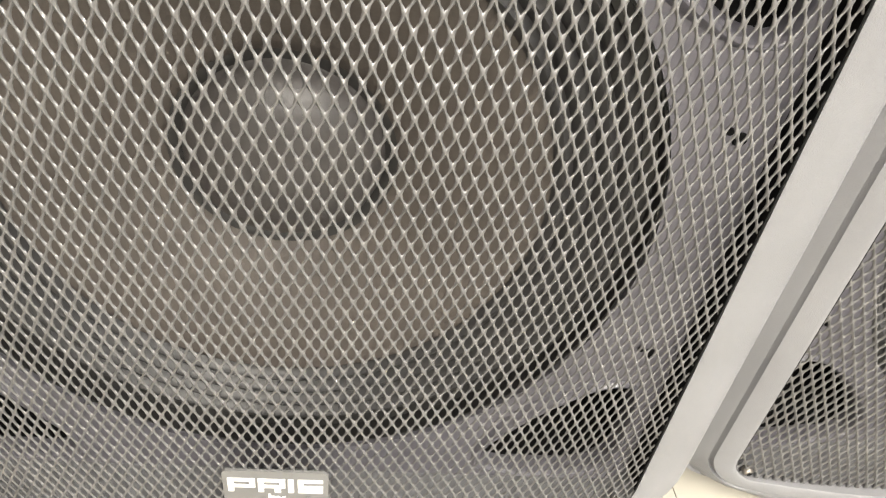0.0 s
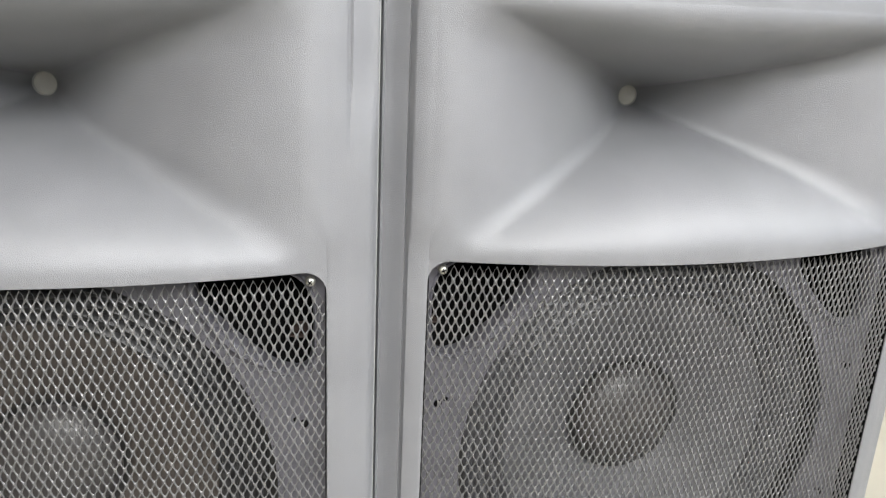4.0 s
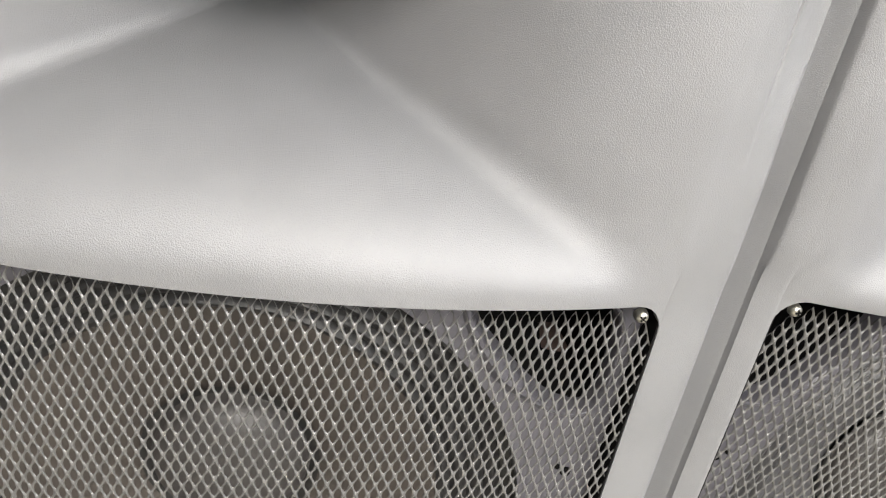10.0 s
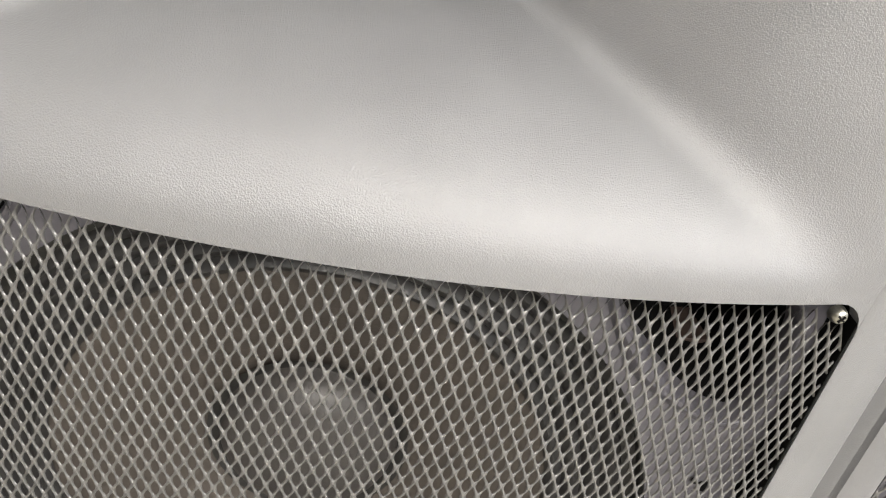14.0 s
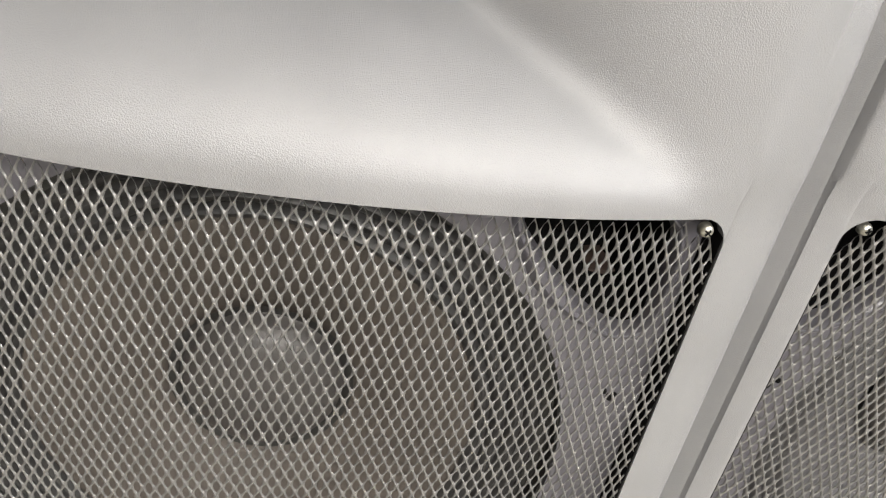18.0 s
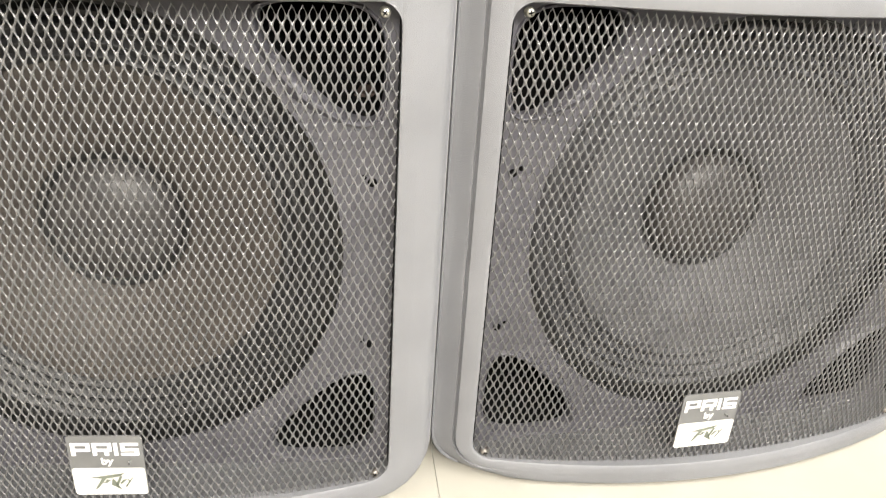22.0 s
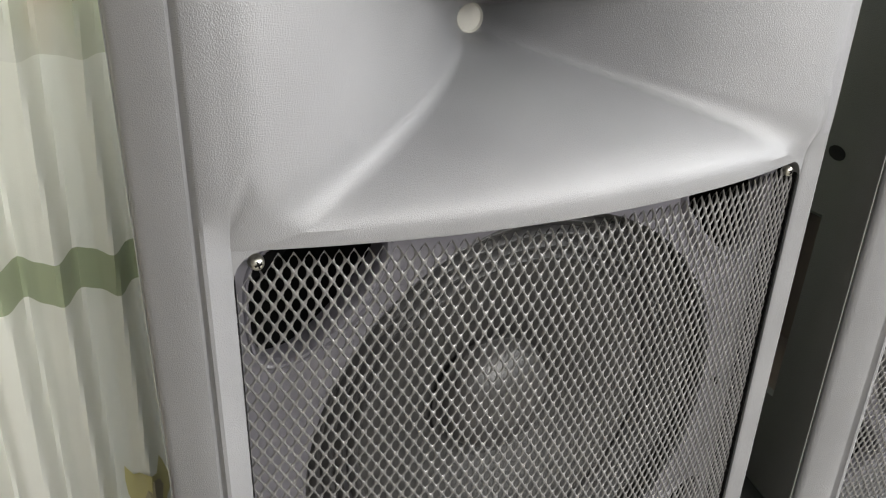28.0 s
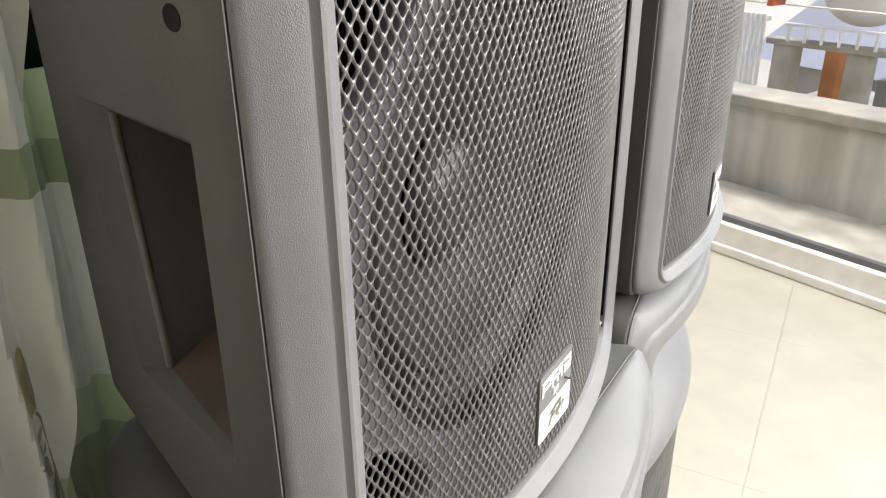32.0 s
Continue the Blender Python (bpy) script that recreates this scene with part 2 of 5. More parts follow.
def by_grille(s, z):
    """1 beside the grille, 0 beside the horn."""
    f = min(1.0, max(0.0, (s["lip"] + 0.030 - z) / 0.030))
    return f * f * (3 - 2 * f)


def rim_loop(s, inset, y, follow, drop=0.0, r0=0.044):
    """A rounded outline of the front, drawn in by inset, at depth y, following the bowed front by a share."""
    w = s["w"] - inset
    r = max(0.008, r0 - inset * 0.8)
    pts = round_rect(-w, w, inset * s["rb"], s["h"] - inset * s["rt"], r, nz=110)
    return [(x, y + follow * (bow_at(s, x) + s["ease"] * (x / s["w"]) ** 2) + drop * (0.4 if s["ease"] else 1.0) * by_grille(s, z), z) for x, z in pts]


def brow(s, x, z):
    """Depth of the plain front beside the horn."""
    return -0.0152 + bow_at(s, x) + s["ease"] * (x / s["w"]) ** 2 + 0.0094 * (0.4 if s["ease"] else 1.0) * by_grille(s, z)


def ramp_up(v, a, b):
    f = min(1.0, max(0.0, (v - a) / (b - a)))
    return f * f * (3 - 2 * f)


def fading_step(s, inset, x, y, z):
    """The step of a large front runs out into a flat face along the foot and one flank of the grille; the other flank falls away behind it."""
    low = 1 - ramp_up(z, 0.465, 0.545)
    flat = low * ramp_up(x, -0.215, -0.170)
    round_over = 0.0150 * max(0.0, 1 - inset / 0.0050) ** 2
    face = brow(s, x, z) - 0.0022 * by_grille(s, z) + round_over
    away = 0.0040 * (1 - inset / s["gro"]) if inset < s["gro"] else 0.0
    if abs(inset - s["gro"] + 0.0005) < 0.0004:
        away += 0.0022
    away *= ramp_up(-x, 0.205, 0.225)
    return x, y + (face - y) * flat + away, z


def front_shell(s, root):
    g, op = s["gro"], s["w"] - s["op"]
    bm = bmesh.new()
    ease = 0.0055 if s["ease"] else 0.0
    round_off = [(0.0003, 0.0160, 0.03), (0.0012, 0.0105, 0.15), (0.0035, 0.0040, 0.45), (g * 0.32, -0.0030, 0.75), (g * 0.52, -0.0085, 1), (g * 0.75, -0.0109, 1), (g - 0.0022, -0.0115, 1), (g - 0.0008, -0.0104, 1), (g - 0.0002, -0.0109, 1)]
    steps = [(0.006, 0.0190, 0.0), (0.0022, 0.0184, 0.0), (0.0008, 0.0176, 0.0), *round_off, (g + 0.0008, -0.0138, 1, ease), (g + 0.0025, -0.0150, 1, 0.0080 if ease else 0.0010),
             (op - 0.0030, -0.0152, 1, 0.0070), (op - 0.0008, -0.0152, 1, 0.0084), (op, -0.0152, 1, 0.0094), (op + 0.0003, 0.004, 1), (op + 0.0004, 0.022, 0)]
    loops = [rim_loop(s, *st) for st in steps]
    if s["ease"]:
        loops = [[fading_step(s, st[0], *p) for p in loop] if 0.0005 < st[0] < g + 0.0030 and st[1] < 0.0060 else loop for st, loop in zip(steps, loops)]
    skin(bm, loops)
    ob = part("front_bezel", bm, PLASTIC, root)
    bm = bmesh.new()
    skin(bm, [rim_loop(s, *st) for st in ((0.0002, 0.0182, 0), (-0.0002, 0.0185, 0), (0.0002, 0.0188, 0), (0.0006, 0.0185, 0), (0.0002, 0.0182, 0))])
    part("seam_line", bm, SPECK, ob, "thin pale line along the moulding seam")
    # black strips paint the shade gap between the opening and the grille's cut edge
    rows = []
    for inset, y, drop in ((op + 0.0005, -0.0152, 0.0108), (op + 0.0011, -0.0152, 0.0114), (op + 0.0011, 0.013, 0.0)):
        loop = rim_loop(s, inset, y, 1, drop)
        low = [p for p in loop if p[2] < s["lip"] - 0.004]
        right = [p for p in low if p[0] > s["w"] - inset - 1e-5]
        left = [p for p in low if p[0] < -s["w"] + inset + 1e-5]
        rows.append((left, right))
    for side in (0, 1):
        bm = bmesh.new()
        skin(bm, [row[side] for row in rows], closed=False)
        part("grille_lining", bm, DARK, ob, "black strip painting the shade gap beside the grille")
    return ob


def flare(q, a, n):
    return a * q + (1 - a) * (1 - (1 - q ** n) ** (1 / n))


def horn(s, root):
    """The horn: from a round throat through a four-sided flare to the lip over the grille."""
    op = s["w"] - s["op"]
    xo, zl, zt = s["w"] - op, s["lip"], s["h"] - op * s["rt"]
    td, tz = s["thr"]
    tr = 0.0090
    mouth = round_rect(-xo, xo, zl, zt, 0.010, nx=28, nz=30, nc=8)
    inner = round_rect(-xo + 0.008, xo - 0.008, zl + 0.008, zt - 0.003, 0.024, nx=28, nz=30, nc=8)
    sq = []
    for x, z in mouth:
        dx, dz = (abs(x) - xo + 0.010) / 0.010, (zl + 0.010 - z) / 0.010
        if dx > 0 and dz > 0:
            k = 1 / max(dx, dz)
            x, z = math.copysign(xo - 0.010 + 0.010 * dx * k, x), zl + 0.010 - 0.010 * dz * k
        sq.append((x, z))
    mouth = sq
    loops = []
    under = [(x, 0.012 + bow_at(s, x), z if z > zl + 0.02 else z + 0.001) for x, z in mouth]
    loops.append(under)
    loops.append([(x, brow(s, x, z) + 0.002, z - (0.001 if z < zl + 0.004 else 0)) for x, z in mouth])
    loops.append([(x, brow(s, x, z), z) for x, z in mouth])
    xi, zli, zti = xo - 0.008, zl + 0.008, zt - 0.003
    steps = 30
    for k in range(steps + 1):
        q = 1 - k / steps
        q = 1 - (1 - q) ** 1.6
        fx, fz = flare(q, 0.42, 1.9), flare(q, 0.46, 2.2)
        loop = []
        for x, z in inner:
            up = zti - tz if z > tz else tz - zli
            a, b = x / xi, (z - tz) / up
            t = (1 - q) ** 3
            ra, rb = a * math.sqrt(max(0, 1 - b * b / 2)), b * math.sqrt(max(0, 1 - a * a / 2))
            a2, b2 = a + (ra - a) * t, b + (rb - b) * t
            px = a2 * (tr + (xi - tr) * fx)
            pz = tz + b2 * (tr + (up - tr) * fz)
            face = brow(s, x, z) - 0.0004
            py = td * (1 - q) + face * (1 - (1 - q) ** 1.5)
            loop.append((px, py, pz))
        loops.append(loop)
    bm = bmesh.new()
    skin(bm, loops)
    # webs that round the upper corners of the grille opening
    for sx in (-1, 1):
        c = 0.016
        arc = [(xo - c + c * math.cos(math.pi / 2 * k / 6), zl - c + c * math.sin(math.pi / 2 * k / 6)) for k in range(7)]
        front = [(sx * x, brow(s, x, s["lip"]) + 0.0002, z) for x, z in arc]
        rear = [(x, y + 0.008, z) for x, y, z in front]
        tip = [(sx * (xo + 0.001), brow(s, xo, s["lip"]) + 0.0002, zl + 0.001)] * 7
        skin(bm, [rear, front, tip], closed=False)
    bmesh.ops.remove_doubles(bm, verts=bm.verts, dist=1e-6)
    ob = part("horn", bm, PLASTIC, root)
    bm = bmesh.new()
    spin(bm, [(tr * 1.02, -0.0005), (tr * 0.9, 0.001), (tr * 0.5, -0.0015), (0, -0.0025)], (0, td, tz), 28)
    part("throat_screen", bm, SCREEN, root, "pale round mesh screen in the horn throat")
    return ob


def grille(s, root):
    """Bowed expanded-metal sheet with pointed hexagonal holes."""
    p, q = s["mesh"]
    x0, x1, z0, z1 = -s["op"] + 0.0006, s["op"] - 0.0006, s["oz0"] - 0.003, s["lip"] - 0.0030
    hole = [(0.0, 0.355), (0.238, 0.19), (0.318, 0.0), (0.238, -0.19), (0.0, -0.355), (-0.238, -0.19), (-0.318, 0.0), (-0.238, 0.19)]
    rim = [(0.0, 0.5), (0.25, 0.25), (0.5, 0.0), (0.25, -0.25), (0.0, -0.5), (-0.25, -0.25), (-0.5, 0.0), (-0.25, 0.25)]
    lean = [0.0002, 0.0001, 0.0, -0.0001, -0.0002, -0.0001, 0.0, 0.0001]
    verts, faces, seen = [], [], {}

    def vert(x, y, z):
        key = (round(x * 1e5), round(y * 1e5), round(z * 1e5))
        if key not in seen:
            seen[key] = len(verts)
            verts.append((x, y - 0.0015 + bow_at(s, x) * 1.08, z))
        return seen[key]

    nx, nz = int((x1 - x0) / p), int((z1 - z0) / (q / 2)) - 1
    cr = 0.017
    for j in range(nz):
        for i in range(nx + 1):
            cx, cz = x0 + (i + 0.5 * (j % 2)) * p, z1 - (j + 1) * q / 2
            if cx > x1:
                continue
            ex, ez = max(0, abs(cx) - (x1 - cr)), max(0, cz + q / 2 - (z1 - cr), z0 + cr - cz)
            if ex and ez and math.hypot(ex, ez) > cr:
                continue
            a = [vert(cx + u * p, -0.0005, cz + w * q) for u, w in rim]
            b = [vert(cx + u * p, d, cz + w * q) for (u, w), d in zip(hole, lean)]
            c = [vert(cx + u * p, d + 0.0007, cz + w * q) for (u, w), d in zip(hole, lean)]
            for k in range(8):
                m = (k + 1) % 8
                faces.append((a[k], a[m], b[m], b[k]))
                faces.append((b[k], b[m], c[m], c[k]))
    me = bpy.data.meshes.new("grille")
    me.from_pydata(verts, [], faces)
    me.update()
    me.shade_smooth()
    me.set_sharp_from_angle(angle=radians(70))
    me.materials.append(MESH)
    ob = new("grille", me)
    ob.parent = root
    return tagged(ob, "dark grey expanded metal grille, bowed forward")


def fill_with_holes(bm, outer, holes, y):
    edges = []
    rings = []
    for loop in (outer, *holes):
        vs = [bm.verts.new((x, y, z)) for x, z in loop]
        rings.append(vs)
        edges += [bm.edges.new((a, b)) for a, b in zip(vs, vs[1:] + vs[:1])]
    bmesh.ops.triangle_fill(bm, use_beauty=True, use_dissolve=False, edges=edges, normal=(0, -1, 0))
    return rings


def port_outline(s, sx, sz):
    """A rounded three-sided opening in a corner of the baffle."""
    k = s["wr"] / 0.176
    if sz > 0:
        gx, zc, a, b = s["op"] - 0.009, s["lip"] - 0.006, 0.082 * k, 0.077 * k
    else:
        gx, zc, a, b = s["op"] - 0.012, s["oz0"] + 0.010, 0.083 * k, 0.086 * k
    pts = [(0, 0), (a, 0), (a, b * 0.30), (a * 0.66, b * 0.70), (a * 0.30, b), (0, b)]
    for n in range(3):
        pts = [((1 - f) * p[0] + f * q[0], (1 - f) * p[1] + f * q[1]) for p, q in zip(pts, pts[1:] + pts[:1]) for f in (0.22, 0.78)]
    return [(sx * (gx - u), zc - sz * v) for u, v in pts]


def baffle(s, root):
    """The moulded plate behind the grille, with a deep round cut-out for the driver and a flared port in each corner."""
    y = s["by"]
    op, R, cz = s["op"] + 0.004, s["wr"], s["wz"]
    outer = round_rect(-op, op, s["oz0"] - 0.004, s["lip"] + 0.003, 0.012, nx=20, nz=10)
    circle = [(R * math.cos(2 * math.pi * k / 96), cz + R * math.sin(2 * math.pi * k / 96)) for k in range(96)]
    ports = [port_outline(s, sx, sz) for sx in (-1, 1) for sz in (-1, 1)]
    bm = bmesh.new()
    rings = fill_with_holes(bm, outer, [circle, *ports], 0.0)
    for ring, depth in zip(rings, (0.03, 0.004, 0.09, 0.09, 0.09, 0.09)):
        back = [bm.verts.new((v.co.x, depth, v.co.z)) for v in ring]
        for i in range(len(ring)):
            j = (i + 1) % len(ring)
            bm.faces.new((ring[i], ring[j], back[j], back[i]))
    for v in bm.verts:
        v.co.y += y
    ob = part("baffle", bm, BAFFLE, root, "grey plastic baffle with four corner ports")
    # swollen rim round each port, highest towards the driver
    for outline in ports:
        bm = bmesh.new()
        n = len(outline)
        cx, cz2 = sum(p[0] for p in outline) / n, sum(p[1] for p in outline) / n
        inward = Vector((-cx, cz - cz2)).normalized()
        loops = []
        for off, yy in ((-0.0012, 0.012), (-0.0008, 0.003), (0.0006, -0.0022), (0.0030, -0.0046), (0.0060, -0.0050), (0.0090, -0.0032), (0.0115, 0.0005)):
            loop = []
            for x, z in outline:
                d = Vector((x - cx, z - cz2))
                d.normalize()
                share = 0.25 + 0.75 * max(0.0, d.dot(inward)) ** 0.7
                k = off * share if off > 0 else off
                loop.append((x + d.x * k, y + (yy * share if yy < 0 else yy), z + d.y * k))
            loops.append(loop)
        skin(bm, loops)
        part("port_rim", bm, BAFFLE, ob)
        # Black floor and walls put the port's shade into the colour.
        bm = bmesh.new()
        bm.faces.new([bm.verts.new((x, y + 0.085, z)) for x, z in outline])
        part("port_floor", bm, DARK, ob, "black face painting the shade in the port's depth")
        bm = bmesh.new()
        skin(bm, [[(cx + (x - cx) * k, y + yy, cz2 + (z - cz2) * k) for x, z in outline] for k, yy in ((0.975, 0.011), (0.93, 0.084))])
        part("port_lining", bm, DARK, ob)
    # small black discs paint the dark of fixing holes, a smaller one beside each
    for sx in (-1, 1):
        for z in s["pin"]:
            bm = bmesh.new()
            x = sx * (s["scr"] - 0.006)
            spin(bm, [(0.0, -0.0012), (0.0028, -0.0012), (0.0034, 0.0)], (x, y - 0.0004, z), 14)
            spin(bm, [(0.0, -0.0010), (0.0016, -0.0010), (0.002, 0.0)], (x - sx * 0.006, y - 0.0014, z + 0.004), 10)
            part("fixing_hole", bm, DARK, ob)
    return ob


def woofer(s, root):
    R, cz = s["wr"], s["wz"]
    y = s["by"] + 0.012
    centre = (0, y, cz)
    k = R / 0.176
    bm = bmesh.new()
    spin(bm, [(R + 0.0008, -0.009), (R - 0.0012, -0.009), (R - 0.0012, 0.004), (R - 0.008 * k, 0.005)], centre, 96)
    part("gasket", bm, RUBBER, root, "black ring round the cone")
    bm = bmesh.new()
    prof = [(R - 0.007 * k, 0.006)]
    r = R - 0.008 * k
    for i in range(4):
        for a, h in ((0.0, 0.0065), (0.0020, 0.0030), (0.0045, 0.0018), (0.0070, 0.0030), (0.0090, 0.0065)):
            prof.append((r - a * k, h + 0.0012 * i))
        r -= 0.0100 * k
    spin(bm, prof, centre, 96)
    part("surround", bm, SURROUND, root, "dark corrugated cone surround")
    bm = bmesh.new()
    c = s["cap"]
    prof = []
    for i in range(13):
        f = i / 12
        prof.append((r + 0.002 - (r - c + 0.004) * f, 0.011 + 0.034 * k * f ** 1.2))
    spin(bm, prof, centre, 96)
    part("cone", bm, s["cone"], root, "brown-grey paper loudspeaker cone")
    base = 0.011 + 0.032 * k
    # A black ring paints the shade where dust cap and cone meet.
    ring = bmesh.new()
    spin(ring, [(c + 0.007, base - 0.0060), (c + 0.004, base - 0.0055), (c - 0.001, base - 0.002)], centre, 64)
    part("cap_ring", ring, RUBBER, root, "dark ring painting the shade round the dust cap")
    bm = bmesh.new()
    prof = [(c + 0.001, base - 0.003)] + [(c * math.cos(math.pi / 2 * i / 10), base - 0.004 - 0.022 * math.sin(math.pi / 2 * i / 10)) for i in range(11)]
    spin(bm, prof, centre, 64)
    part("dust_cap", bm, s["cap_mat"], root, "domed grey dust cap")


def screw(name, parent, x, y, z, mat, r=0.0042, turn=20):
    bm = bmesh.new()
    spin(bm, [(r * 1.15, 0.002), (r * 1.1, 0.0), (r, -0.0012), (r * 0.8, -0.0022), (r * 0.4, -0.0028), (0, -0.0029)], (x, y, z), 20)
    ob = part(name, bm, mat, parent)
    bm = bmesh.new()
    for k in (0, 90):
        box(bm, -r * 0.55, r * 0.55, -0.0004, 0.0004, -r * 0.11, r * 0.11, m=Matrix.Translation((x, y - 0.003, z)) @ pose(0, 0, 0, 0, turn + k, 0))
    part("cross_recess", bm, DARK, ob)
    return ob


STROKES = {"P": 0.29, "R": 0.29, "1": 0.075, "2": 0.25, "5": 0.27}


def broad_letters(text, w, y, z, h, parent):
    """Wide heavy letters of straight strokes, as one raised mesh."""
    bm = bmesh.new()
    t, u, mid = h * 0.19, h * 0.25, h * 0.34
    total = sum(STROKES[c] for c in text) + 0.030 * (len(text) - 1)
    x = -w * 0.90
    scale = 1.80 * w / total
    for c in text:
        b = STROKES[c] * scale
        left, top, bar, base = (0, u, 0, h), (0, b, h - t, h), (0, b, mid, mid + t), (0, b, 0, t)
        cap, waist, bowl, leg = (u, b, h - t, h), (u, b, mid, mid + t), (b - u, b, mid + t, h - t), (b * 0.60, b * 0.60 + u * 1.1, 0, mid)
        strokes = {"P": (left, cap, bowl, waist), "R": (left, cap, bowl, waist, leg), "1": (left,), "2": (top, bowl, bar, (0, u, t, mid), base),
                   "5": (top, (0, u, mid + t, h - t), bar, (b - u, b, t, mid), base)}[c]
        for x0, x1, z0, z1 in strokes:
            box(bm, x + x0, x + x1, y - 0.0008, y - 0.0001, z + z0, z + z1)
        x += b + 0.030 * scale
    return part("model_lettering", bm, LETTER, parent, smooth=False)


def badge(s, root):
    z0, z1 = s["lz"]
    w = 0.0268
    y = bow_at(s, 0.0) * 1.08 - 0.0030
    zm = z0 + (z1 - z0) * 0.47
    bm = bmesh.new()
    pts = round_rect(-w, w, z0, z1, 0.003, nx=2, nz=2, nc=4)
    skin(bm, [[(x, y + 0.0016, z) for x, z in pts], [(x, y, z) for x, z in pts]], cap=(True, True))
    plate = part("badge", bm, BADGE_GREY, root, "dark grey and white model badge", smooth=False)
    bm = bmesh.new()
    pts = round_rect(-w + 0.0004, w - 0.0004, z0 + 0.0004, zm, 0.0026, nx=2, nz=2, nc=4)
    skin(bm, [[(x, y - 0.0001, z) for x, z in pts], [(x, y - 0.0005, z) for x, z in pts]], cap=(True, True))
    part("white_field", bm, BADGE_WHITE, plate, "worn white lower half", smooth=False)
    h = z1 - z0
    broad_letters(s["text"], w, y, z0 + h * 0.69, h * 0.205, plate)
    up = Matrix.Translation((0.0, y - 0.0003, z0 + h * 0.585)) @ pose(0, 0, 0, 90, 0, 0)
    lettering("small_lettering", "by", h * 0.15, w * 0.33, LETTER, plate, up, 0.0003, 0.0002)
    # maker's mark as plain slanted shapes
    bm = bmesh.new()
    yl = y - 0.0009
    zc = z0 + h * 0.235

    def shard(pts):
        bm.faces.new([bm.verts.new((x * w, yl, zc + z * h)) for x, z in pts])

    shard([(-0.52, 0.075), (0.42, 0.155), (0.30, 0.10), (-0.05, 0.065), (-0.2, 0.06)])
    shard([(-0.20, 0.07), (-0.08, 0.07), (-0.33, -0.10), (-0.45, -0.14)])
    shard([(-0.08, 0.05), (0.02, 0.03), (-0.1, -0.02), (-0.24, -0.01), (-0.12, 0.01)])
    shard([(0.08, 0.06), (0.14, 0.03), (0.30, -0.14), (0.02, -0.05)])
    shard([(0.28, 0.10), (0.36, 0.10), (0.2, -0.07), (0.14, -0.05)])
    shard([(0.36, 0.04), (0.48, 0.05), (0.30, -0.04), (0.26, -0.02)])
    shard([(0.62, 0.08), (0.66, 0.09), (0.42, -0.10), (0.40, -0.07)])
    shard([(0.48, 0.06), (0.54, 0.03), (0.56, -0.02), (0.50, 0.01)])
    part("logo", bm, LOGO, plate, "slanted grey-green maker's mark", smooth=False)
    screw("badge_pin", plate, w * 0.62, y - 0.0002, z0 + h * 0.585, BADGE_GREY, 0.0011)
    return plate


